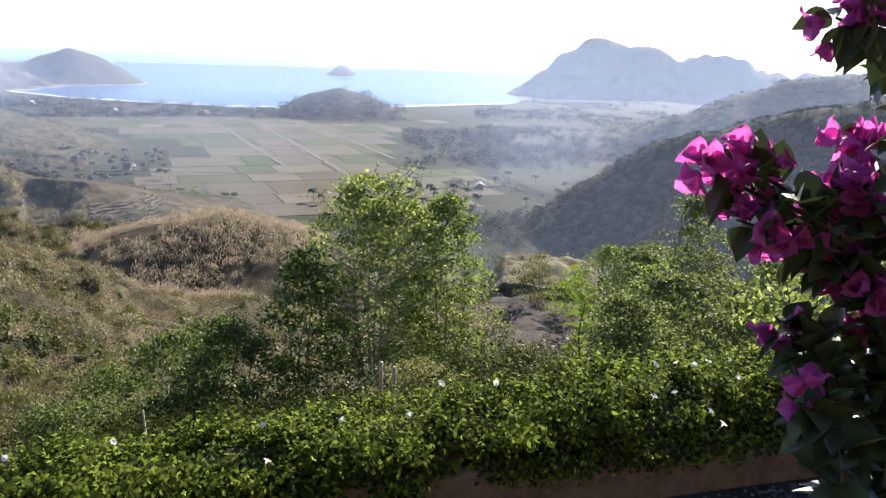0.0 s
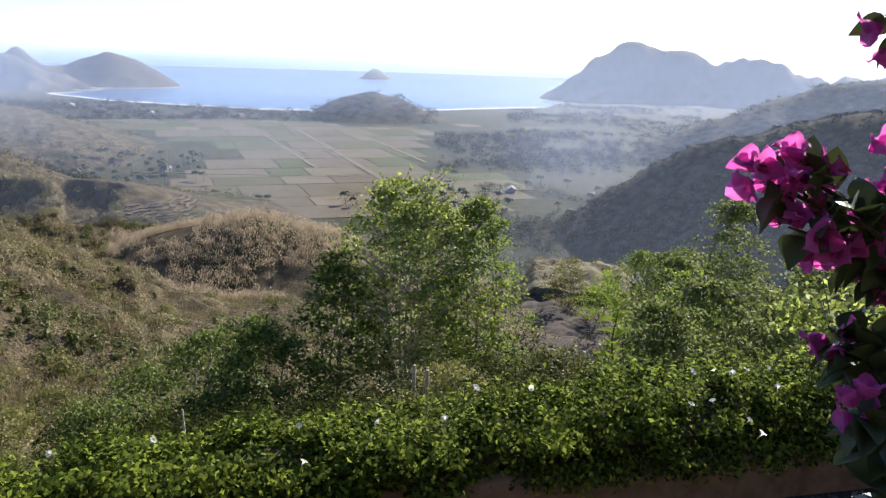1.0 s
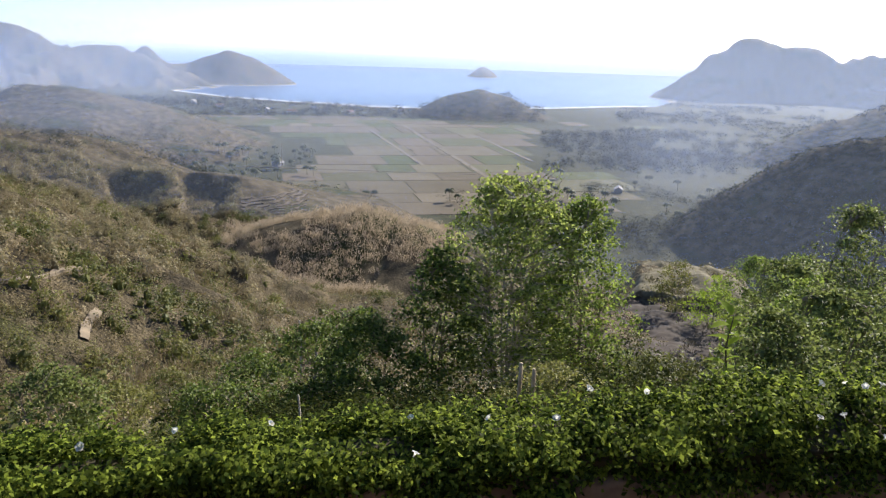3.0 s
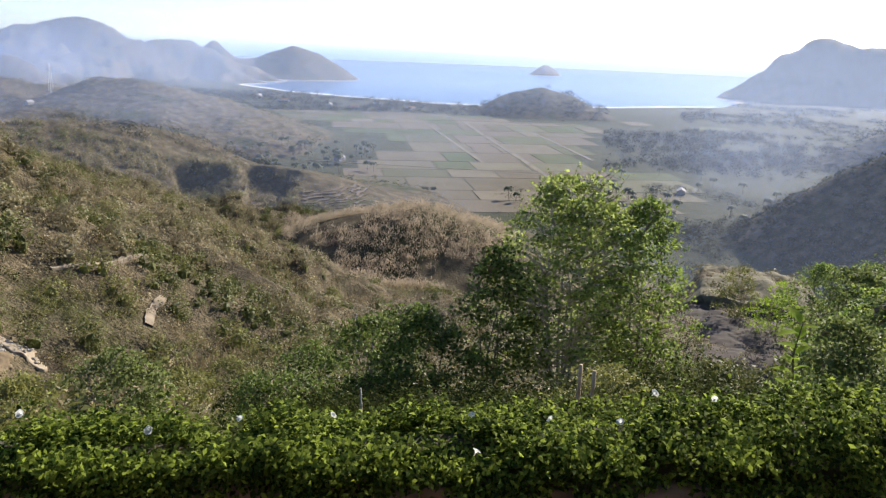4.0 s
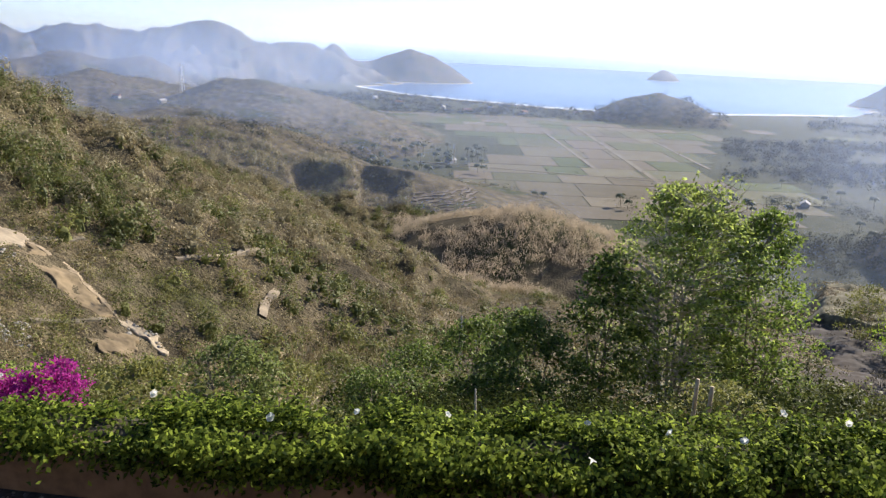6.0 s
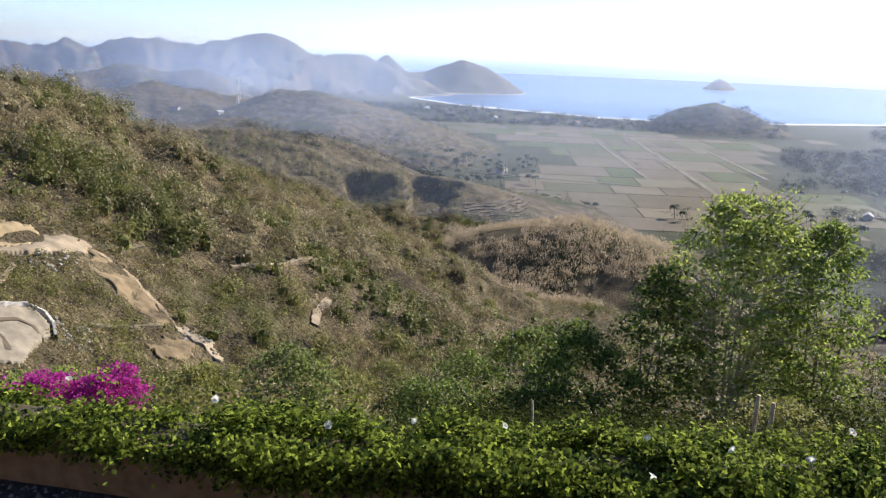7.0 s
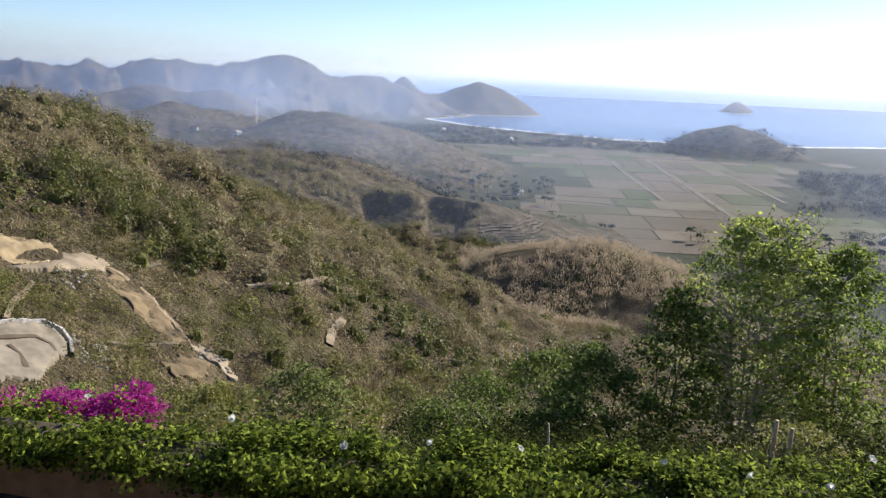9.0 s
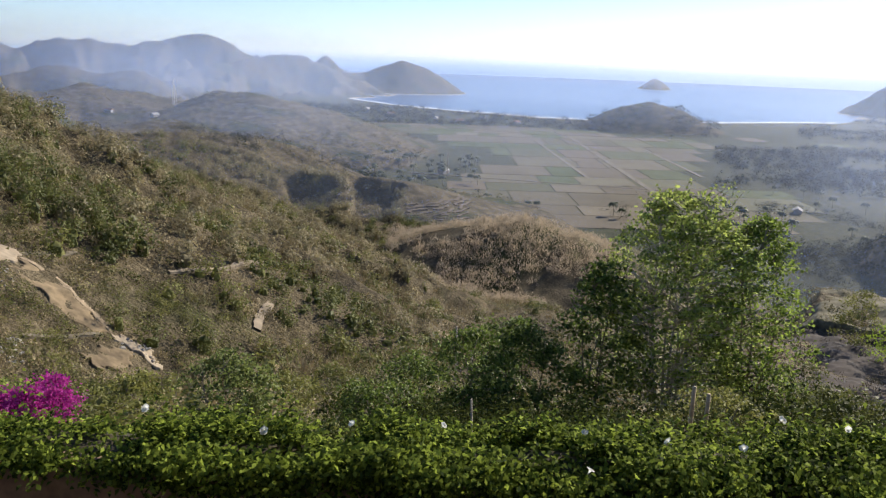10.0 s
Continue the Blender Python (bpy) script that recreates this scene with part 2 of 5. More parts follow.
def unit(v):
    return v / np.maximum(np.linalg.norm(v, axis=-1, keepdims=True), 1e-9)


def leaves(rng, centres, length, width, up=0.4, fold=0.25, outward=None):
    """Kite-shaped, slightly folded leaves at the centres; outward: the way they face."""
    n = len(centres)
    nor = rng.normal(size=(n, 3))
    if outward is not None:
        nor = nor * 0.75 + outward
    nor[:, 2] += up
    nor = unit(nor)
    along = unit(np.cross(nor, rng.normal(size=(n, 3))))
    side = np.cross(nor, along)
    ln = (length * rng.uniform(0.65, 1.25, n))[:, None]
    wd = (width * rng.uniform(0.7, 1.2, n))[:, None]
    v = np.empty((n, 4, 3))
    v[:, 0] = centres - along * ln * 0.5
    v[:, 1] = centres + side * wd * 0.5 + nor * wd * fold - along * ln * 0.06
    v[:, 2] = centres + along * ln * 0.5 - nor * ln * 0.15
    v[:, 3] = centres - side * wd * 0.5 + nor * wd * fold - along * ln * 0.06
    return v


def tube(points, radii, sides=6):
    """Vertices and faces of a tapering tube through the points."""
    pts = [Vector(p) for p in points]
    vs, fs = [], []
    for i, p in enumerate(pts):
        d = (pts[min(i + 1, len(pts) - 1)] - pts[max(i - 1, 0)]).normalized()
        a = d.orthogonal().normalized()
        b = d.cross(a)
        for s in range(sides):
            w = 2 * math.pi * s / sides
            vs.append(p + (a * math.cos(w) + b * math.sin(w)) * radii[i])
    for i in range(len(pts) - 1):
        for s in range(sides):
            t = (s + 1) % sides
            fs.append((i * sides + s, i * sides + t, (i + 1) * sides + t, (i + 1) * sides + s))
    fs.append(tuple(range(sides))[::-1])
    fs.append(tuple(range((len(pts) - 1) * sides, len(pts) * sides)))
    return vs, fs


class Heap:
    """Gathers several pieces into one mesh."""

    def __init__(self):
        self.v, self.f = [], []

    def add(self, part):
        k = len(self.v)
        self.v += part[0]
        self.f += [tuple(i + k for i in f) for f in part[1]]
        return self

    def mesh(self, name, smooth=True):
        return mesh_of(name, self.v, self.f, smooth)


# ---------------------------------------------------------------- the lie of the land
def value_noise(x, y, seed):
    xi, yi = np.floor(x).astype(np.int64), np.floor(y).astype(np.int64)
    fx, fy = x - xi, y - yi
    fx, fy = fx * fx * (3 - 2 * fx), fy * fy * (3 - 2 * fy)

    def h(a, b):
        n = (a * 374761393 + b * 668265263 + seed * 1442695041) & 0x7fffffff
        n = ((n ^ (n >> 13)) * 1274126177) & 0x7fffffff
        return ((n ^ (n >> 16)) & 0xffff) / 65535.0 * 2 - 1
    return (h(xi, yi) * (1 - fx) + h(xi + 1, yi) * fx) * (1 - fy) + (h(xi, yi + 1) * (1 - fx) + h(xi + 1, yi + 1) * fx) * fy


def fbm(x, y, size, octaves=4, seed=1):
    s, a = 0, 1.0
    for o in range(octaves):
        s = s + a * value_noise(x / size + 17.3 * o, y / size - 9.1 * o, seed + o)
        size, a = size / 2.1, a * 0.5
    return s


def smax(a, b, k):
    h = np.clip(0.5 + 0.5 * (a - b) / k, 0, 1)
    return b * (1 - h) + a * h + k * h * (1 - h)


def ridge(x, y, crest, slope, round_off):
    """A ridge whose crest runs through (bearing, way off, height)."""
    best = np.full(np.shape(x), -1e3)
    pts = [at(*c) for c in crest]
    for p, q in zip(pts, pts[1:]):
        dx, dy = q.x - p.x, q.y - p.y
        t = np.clip(((x - p.x) * dx + (y - p.y) * dy) / (dx * dx + dy * dy), 0, 1)
        d = np.hypot(x - p.x - t * dx, y - p.y - t * dy)
        best = np.maximum(best, p.z + t * (q.z - p.z) - slope * (np.sqrt(d * d + round_off ** 2) - round_off))
    return best


RIDGES = [  # crest, slope, rounding, unevenness
    ([(75, 150, 126), (56, 185, 118.5), (53, 200, 114.5), (49.8, 215, 106), (46.4, 235, 99.5), (42.8, 255, 90), (40, 275, 81), (36.6, 300, 74), (33, 320, 60), (28.8, 345, 45), (25, 360, 36)], 0.50, 8, 2.2),
    ([(62, 400, 100), (50, 400, 90), (42.7, 430, 83), (38.9, 450, 81), (35, 480, 75), (31.8, 500, 59), (29.3, 510, 44), (26, 520, 27), (23.5, 520, 18)], 0.42, 12, 1.6),
    ([(22.6, 318, 43), (20.5, 320, 50), (18.1, 325, 56.5), (16, 325, 58.5), (13.5, 322, 54.5), (11.4, 318, 48), (9.3, 312, 41)], 0.39, 10, 2.2),
    ([(28.5, 440, 50), (24, 455, 44), (20, 470, 40), (16.5, 465, 37), (14, 450, 24)], 0.12, 14, 0.5),
    ([(35, 424, 63), (31.3, 420, 62), (28.9, 428, 60.5), (26.4, 433, 59), (24.9, 434, 57.5), (23.4, 440, 50)], 0.32, 9, 0.8),
    ([(44, 1150, 44), (41.5, 1090, 46), (39, 1040, 54), (36.6, 1040, 67), (35.1, 1020, 72), (33.1, 1040, 61), (31.1, 1060, 38), (29.8, 1070, 20)], 0.30, 14, 4.2),
    ([(56, 1000, 74), (49.7, 1180, 62), (47.6, 1200, 58), (45.4, 1200, 71), (44.1, 1195, 62), (42.8, 1200, 60), (40.5, 1200, 54), (38, 1180, 34)], 0.30, 10, 4.2),
    ([(60, 1700, 84), (53, 1650, 71), (50, 1600, 66), (47, 1650, 80), (44.5, 1640, 64), (42.3, 1650, 74), (40, 1680, 52)], 0.42, 14, 5),
    ([(54, 720, 80), (49, 780, 64), (44.5, 800, 52), (41, 830, 50), (37.5, 860, 34), (34, 880, 20), (32, 900, 4)], 0.30, 10, 5),
    ([(70, 2500, 116), (57.7, 2600, 110), (55.9, 2600, 107), (53.8, 2600, 127), (52, 2600, 122), (49.9, 2600, 126), (47.8, 2600, 122), (47.1, 2600, 115), (46, 2600, 137), (44.6, 2600, 133), (43.9, 2600, 124), (41.6, 2600, 137), (39, 2600, 150), (38.2, 2600, 155), (37.1, 2600, 140), (35.9, 2620, 100)], 0.42, 40, 2.4),
    ([(56, 1900, 50), (48, 1950, 30), (45, 1950, 60), (42.6, 2000, 71), (39.8, 2050, 64), (36.6, 2250, 88), (33.5, 2350, 106), (31.5, 2400, 103), (30.5, 2450, 84), (29, 2450, 60)], 0.42, 20, 5),
    ([(31, 2780, 76), (30, 2800, 102), (29.2, 2800, 66)], 0.9, 10, 2),
    ([(29.5, 2560, 60), (27.3, 2590, 53), (25.9, 2600, 80), (24.7, 2600, 97), (23.5, 2600, 82), (22.3, 2610, 45), (21.2, 2620, 4)], 0.62, 18, 2.0),
    ([(10.4, 1500, 22), (9.2, 1500, 42), (7.5, 1500, 53), (5.9, 1490, 42), (4.6, 1480, 26)], 0.5, 12, 1.5),
    ([(-5.13, 2250, 0), (-6.43, 2380, 48), (-8.28, 2500, 135), (-9.68, 2560, 170), (-10.48, 2600, 178), (-11.3, 2600, 166), (-12.3, 2600, 153), (-13.9, 2600, 156), (-15.7, 2600, 132), (-17.58, 2550, 141), (-18.58, 2550, 143), (-21.08, 2500, 113), (-23.88, 2450, 102), (-30.38, 2400, 99)], 0.80, 22, 4),
    ([(-12.4, 1060, 14), (-14.37, 1050, 41), (-15.05, 1050, 48.5), (-16.4, 1050, 60), (-18.7, 1050, 76), (-20.3, 1050, 88.5), (-22.4, 1050, 102), (-27, 1050, 115), (-40, 1000, 135)], 0.6, 14, 2.2),
    ([(-5.5, 590, -6), (-7.1, 580, 4), (-8.6, 575, 21), (-10.8, 575, 39.5), (-12.3, 575, 50), (-13.8, 572, 63.5), (-15.2, 570, 71), (-17, 566, 77), (-18.9, 560, 82), (-20.5, 555, 87.5), (-23.6, 540, 98.5), (-40, 470, 125)], 0.85, 10, 1.3),
    ([(9.2, 3665, 4), (8.0, 3660, 6)], 0.8, 8, 1.0),
    ([(7.75, 3660, 20), (7.4, 3660, 60), (7.05, 3660, 18)], 0.9, 6, 2.0),
]
COAST_AZ = [-180, -60, -25, -10, -6, -4.5, 2.9, 11.2, 14.8, 20.9, 24.9, 28.3, 29.5, 31, 36, 60, 180]
COAST_D = [4900, 4000, 3300, 2900, 2300, 2040, 1810, 1700, 1705, 1810, 1920, 2130, 2300, 2600, 3000, 3600, 4900]
SCARPS = [(31.2, 403, 50.0, 9.0), (26.7, 419, 47.0, 8.5)]      # bearing, way off, floor, half width
BENCH_AZ, BENCH_D, BENCH_Z = [50, 52.5, 55.3, 57.3, 60], [114.6, 112, 107.8, 103.3, 98], [98.4, 99.7, 100.5, 101.0, 101.6]
# how far the camera's own hill has dropped below the eye, to the left and to the right
FALL_D = [0, 3.0, 4.5, 10, 24, 50, 90, 160, 230, 300, 420, 520, 700, 9000]
FALL_L = [2.1, 2.1, 2.5, 5.4, 11.4, 23.0, 39.5, 62, 76, 90, 108, 123, 140, 160]
FALL_R = [2.1, 2.1, 2.4, 4.6, 9.8, 16.5, 27, 58, 86, 108, 122, 126, 145, 160]


def height(x, y):
    x, y = np.asarray(x, float), np.asarray(y, float)
    d, az = np.hypot(x, y), np.degrees(np.arctan2(-x, y))
    coast = np.interp(az, COAST_AZ, COAST_D) + 14 * fbm(x, y, 160, 3, 5)
    z = np.clip((coast - d) / 22.0, -7, 3.0)
    side = np.clip((14 - az) / 22.0, 0, 1)
    side = side * side * (3 - 2 * side)
    fall = np.interp(d, FALL_D, FALL_L) * (1 - side) + np.interp(d, FALL_D, FALL_R) * side
    back = np.clip((np.abs(az) - 75) / 40, 0, 1)
    fall = fall * (1 - back) + (2.1 + 0.06 * np.clip(d - 250, 0, 5000)) * back
    rough = np.clip((d - 4) / 120, 0, 1) * np.clip((520 - d) / 200, 0, 1)
    own = EYE - fall + rough * 2.2 * fbm(x, y, 38, 4, 11) * (0.4 + 0.6 * np.clip(d / 100, 0, 1))
    own = own - 4.0 * np.abs(fbm(x, y, 46, 3, 23)) * np.clip((d - 150) / 60, 0, 1) * np.clip((46 - az) / 8, 0, 1) * np.clip((600 - d) / 200, 0, 1)
    z = smax(own, z, 3.0)
    for i, (crest, slope, rnd, uneven) in enumerate(RIDGES):
        r = ridge(x, y, crest, slope, rnd)
        if i == 3:          # a broad terraced shoulder with steep flanks
            r = r - 4 * np.maximum(0, ridge(x, y, crest, 0.0, 1) - r - 8.5)
        k = i if i < 5 else i + 2
        r = r + uneven * fbm(x, y, 10 * uneven + 22, 5, 31 + k) * np.clip((r + 4) / 12, 0, 1)
        if i == 0:          # gullies down the near flank
            fall_line = np.clip((ridge(x, y, crest, 0.0, 1) - r) / 14, 0, 1)
            r = r - 10 * fall_line * np.clip((d - 140) / 50, 0, 1) * np.abs(fbm(x * 0.35 + y, y * 0.35 - x, 34, 3, 91))
        if crest[0][1] >= 1690 and uneven > 2.2:          # gullies down the far mountains
            below = np.clip((ridge(x, y, crest, 0.0, 1) - r - 8) / 45, 0, 1)
            r = r - (65 if crest[0][0] > 0 else 40) * below * np.abs(fbm(x, y, 130, 4, 77 + k)) * np.clip(r / 25, 0, 1)
        z = np.where(r > -8, smax(r, z, 2.0 + 0.004 * d), z)
    # two steep-sided cuts in the shoulder of the far hill
    for a, dd, floor, wide in SCARPS:
        c, u = at(a, dd), at(a, 1)
        ahead = (x - c.x) * u.x + (y - c.y) * u.y
        aside = (x - c.x) * u.y - (y - c.y) * u.x
        r = np.hypot(np.maximum(ahead, 0), aside) + 1.5 * fbm(x, y, 9, 2, 61)
        steep = 2.6 - 1.75 * np.clip(aside / np.maximum(r, 1), 0, 1) ** 0.7
        cut = floor + 0.06 * np.minimum(ahead, 0) + steep * np.maximum(0, r - wide)
        z = np.where(ahead > -40, np.minimum(z, cut), z)
    # a hollow below the brow, closed by a scarp of bare earth
    hollow = np.clip((az + 13) / 2, 0, 1) * np.clip((-2.5 - az) / 2, 0, 1) * np.clip((d - 27) / 10, 0, 1) * np.clip((95 - d) / 14, 0, 1)
    scarp = np.interp(d + 1.6 * fbm(x, y, 7, 3, 63), [27, 40, 48, 69, 70.5, 80, 95], [113.5, 109.8, 107.3, 104.5, 105.3, 105.8, 100])
    z = z * (1 - hollow) + scarp * hollow
    # the levelled bench of the building site
    bench = np.clip((7.5 - np.abs(d - np.interp(az, BENCH_AZ, BENCH_D) - 1.5)) / 2.0, 0, 1) * np.clip((az - 49.2) * 1.5, 0, 1) * np.clip((62 - az), 0, 1)
    return z * (1 - bench) + np.minimum(z, np.interp(az, BENCH_AZ, BENCH_Z) - 0.5) * bench


# ---------------------------------------------------------------- ground, sea, haze
def ring_mesh(name, azs, rs, zfun):
    a, r = np.meshgrid(np.radians(azs), rs)
    x, y = -np.sin(a) * r, np.cos(a) * r
    z = zfun(x, y)
    v = np.stack([x, y, z], -1).reshape(-1, 3)
    na, nr = len(azs), len(rs)
    i, j = np.meshgrid(np.arange(na - 1), np.arange(nr - 1))
    k = (j * na + i).ravel()
    f = np.stack([k, k + na, k + na + 1, k + 1], -1)
    me = bpy.data.meshes.new(name)
    me.vertices.add(len(v))
    me.vertices.foreach_set("co", v.astype(np.float32).ravel())
    me.loops.add(4 * len(f))
    me.loops.foreach_set("vertex_index", f.astype(np.int32).ravel())
    me.polygons.add(len(f))
    me.polygons.foreach_set("loop_start", np.arange(0, 4 * len(f), 4, dtype=np.int32))
    me.polygons.foreach_set("use_smooth", np.ones(len(f), dtype=bool))
    me.update(calc_edges=True)
    return me


front = np.concatenate([np.linspace(-180, -42, 46), np.linspace(-41, 66, 570), np.linspace(68, 180, 38)])
rings = np.concatenate([[0.0], np.geomspace(2.6, 150, 90), np.geomspace(151, 700, 220), np.geomspace(706, 3000, 130), np.linspace(3050, 4880, 30)])
obj("ground", ring_mesh("ground", front, rings, height), M_GROUND,
    label="dry brown hills and flat farmland sloping down to the bay", category="ground", kind="structure")
obj("water", ring_mesh("water", np.linspace(-180, 180, 181), np.array([1500, 1800, 2200, 2800, 3600, 4880.0]), lambda x, y: 0 * x), M_SEA,
    label="pale blue sea with light swell", category="sea", kind="structure")


def veil(radius, thick, low, full, top, end, patchy=0.0, az0=75, az1=-55, edge=None, name="haze", label="thin bluish afternoon haze over the valley"):
    az = np.radians(np.linspace(az0, az1, 90))
    v = [(-math.sin(a) * radius, math.cos(a) * radius, z) for a in az for z in (low, end)]
    f = [(2 * i, 2 * i + 2, 2 * i + 3, 2 * i + 1) for i in range(len(az) - 1)]
    obj(name, mesh_of(name, v, f, True), haze_material(name, thick, low, full, top, end, patchy, edge), label=label, category=name, kind="stuff")


veil(345, 0.045, 4, 40, 80, 170, 0.3, 7, -55, (6, -5))
veil(385, 0.045, 4, 40, 90, 170, 0.3, 75, 7, (8, 15))
veil(640, 0.09, 6, 70, 110, 200, 0.3)
veil(880, 0.10, 8, 60, 110, 190, 0.3, 75, 24, (25, 32))
veil(1300, 0.085, 5, 60, 120, 200, 0.3)
veil(1640, 0.10, 4, 50, 130, 210, 0.2)
veil(3300, 0.09, 4, 40, 110, 200, 0.0)
veil(1780, 0.16, 4, 40, 120, 200, 0.4, 75, 24, (25, 31))
SMOKE = "drifting pale smoke from a field fire"
veil(1240, 0.30, 20, 75, 85, 150, 0.9, 54, 34, (35, 41, 43, 50), "smoke", SMOKE)
veil(615, 0.06, 5, 40, 48, 110, 0.85, -1, -13, (-13, -8, -6, -1), "smoke", SMOKE)

# the far sea up to the true horizon: a glowing ring, haze painted in
k = Mat("far_sea_glow")
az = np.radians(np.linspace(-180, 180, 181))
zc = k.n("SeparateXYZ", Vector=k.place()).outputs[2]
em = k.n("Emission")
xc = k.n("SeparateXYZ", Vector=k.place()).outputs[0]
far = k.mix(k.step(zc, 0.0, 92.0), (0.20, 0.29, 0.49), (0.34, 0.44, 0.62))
# paler to the right: sun glare on the water, put into the glow
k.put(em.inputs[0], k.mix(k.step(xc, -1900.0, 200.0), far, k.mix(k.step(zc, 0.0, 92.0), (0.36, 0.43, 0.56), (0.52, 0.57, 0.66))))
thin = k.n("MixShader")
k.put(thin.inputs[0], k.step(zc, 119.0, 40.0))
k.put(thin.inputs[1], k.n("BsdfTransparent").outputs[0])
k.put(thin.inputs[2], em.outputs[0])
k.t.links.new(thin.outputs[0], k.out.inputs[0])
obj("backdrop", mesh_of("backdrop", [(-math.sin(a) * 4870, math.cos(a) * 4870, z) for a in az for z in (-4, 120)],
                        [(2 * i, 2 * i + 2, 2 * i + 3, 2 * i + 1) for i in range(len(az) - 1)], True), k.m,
    label="glowing backdrop of far sea with haze and sun glare painted in", category="sea", kind="structure")


# ---------------------------------------------------------------- the plain
FIELD_U, FIELD_V = Vector((0.383, -0.924, 0)), Vector((0.924, 0.383, 0))
PLAIN_Z = 3.0


def slab(corners, low, high):
    n = len(corners)
    v = [(c[0], c[1], low) for c in corners] + [(c[0], c[1], high) for c in corners]
    return v, [tuple(range(n, 2 * n)), tuple(range(n))[::-1]] + [(i, (i + 1) % n, n + (i + 1) % n, n + i) for i in range(n)]


def strip(points, width, lift=0.1, drop=0.5, worn=0.0):
    """A track that follows the ground."""
    pts = []
    for p, q in zip(points, points[1:]):
        n = max(2, int((Vector(q[:2]) - Vector(p[:2])).length / (width * (1.2 if not worn else 0.6))))
        pts += [Vector(p[:2]).lerp(Vector(q[:2]), i / n) for i in range(n)]
    pts.append(Vector(points[-1][:2]))
    v, f = [], []
    for i, p in enumerate(pts):
        d = (pts[min(i + 1, len(pts) - 1)] - pts[max(i - 1, 0)]).normalized()
        side = Vector((-d.y, d.x))
        wv = Vector((p.x * 0.21, p.y * 0.21, 0))
        p = p + side * width * worn * 1.2 * noise.noise(wv * 0.6)
        s = side * width / 2 * (1 + 1.6 * worn * noise.noise(wv * 2.3 + Vector((9, 0, 0))))
        zm = float(height(p.x, p.y))
        for w in (-1, 1):
            q = p + s * w
            z = max(float(height(q.x, q.y)), zm - 0.3 * width) + lift
            v += [(q.x, q.y, z), (q.x, q.y, z - drop - lift)]
    for i in range(len(pts) - 1):
        a, b = 4 * i, 4 * i + 4
        f += [(a, a + 2, b + 2, b), (a + 1, a, b, b + 1), (a + 2, a + 3, b + 3, b + 2)]
    return v, f


rng = np.random.default_rng(3)
FIELD_0 = at(9, 980)
u0 = -470.0
while u0 < 620:
    deep = rng.uniform(34, 100)
    v0 = -420.0 - rng.uniform(0, 40)
    while v0 < 520:
        wide = rng.uniform(24, 80) * (1.5 if u0 > 120 else 1.0)
        long = deep - 1.2
        c = FIELD_0 + FIELD_U * (u0 + deep / 2) + FIELD_V * (v0 + wide / 2)
        cor = [c + FIELD_U * su * long / 2 + FIELD_V * sv * (wide - 1.2) / 2 for su, sv in ((-1, -1), (1, -1), (1, 1), (-1, 1))]
        v0 += wide
        d, a = c.length, math.degrees(math.atan2(-c.x, c.y))
        if d > 1420 or d < 560 or a > 31 or a < -4 or (a < 3.5 and 850 < d < 1400):
            continue
        if max(float(height(q.x, q.y)) for q in cor + [c]) > 3.4:
            continue
        obj("farm_field", mesh_of("farm_field", *slab(cor, 2.6, PLAIN_Z + 0.15 + 0.2 * rng.random())), M_FIELD,
            label="harvested flat field of dry stubble on the plain", category="field", group="fields on the plain")
    u0 += deep

for n, (p, q, w) in enumerate([((12.8, 1275), (6.3, 760), 6), ((15.2, 1200), (11.4, 850), 4), ((7.6, 1150), (3.7, 915), 4.5), ((20, 1330), (5, 1330), 4), ((24, 830), (2, 800), 2)]):
    obj("track", Heap().add(strip([at(*p), at(*q)], w, 0.5)).mesh("track", False), M_TRACK,
        label="pale straight farm track between the fields", category="road", kind="structure")

surf = [(a, float(np.interp(a, COAST_AZ, COAST_D))) for a in np.linspace(28.6, -4, 120)]
v, f = [], []
for i, (a, d) in enumerate(surf):
    wob = 5 * math.sin(i * 0.9) + 4 * math.sin(i * 0.37)
    for e, z in ((-12, 0.9), (26 + wob, 0.25)):
        v.append(at(a, d + e, z))
for i in range(len(surf) - 1):
    f.append((2 * i, 2 * i + 2, 2 * i + 3, 2 * i + 1))
obj("surf", mesh_of("surf", v, f), M_FOAM, label="white breaking surf along the sandy beach", category="surf", kind="stuff")


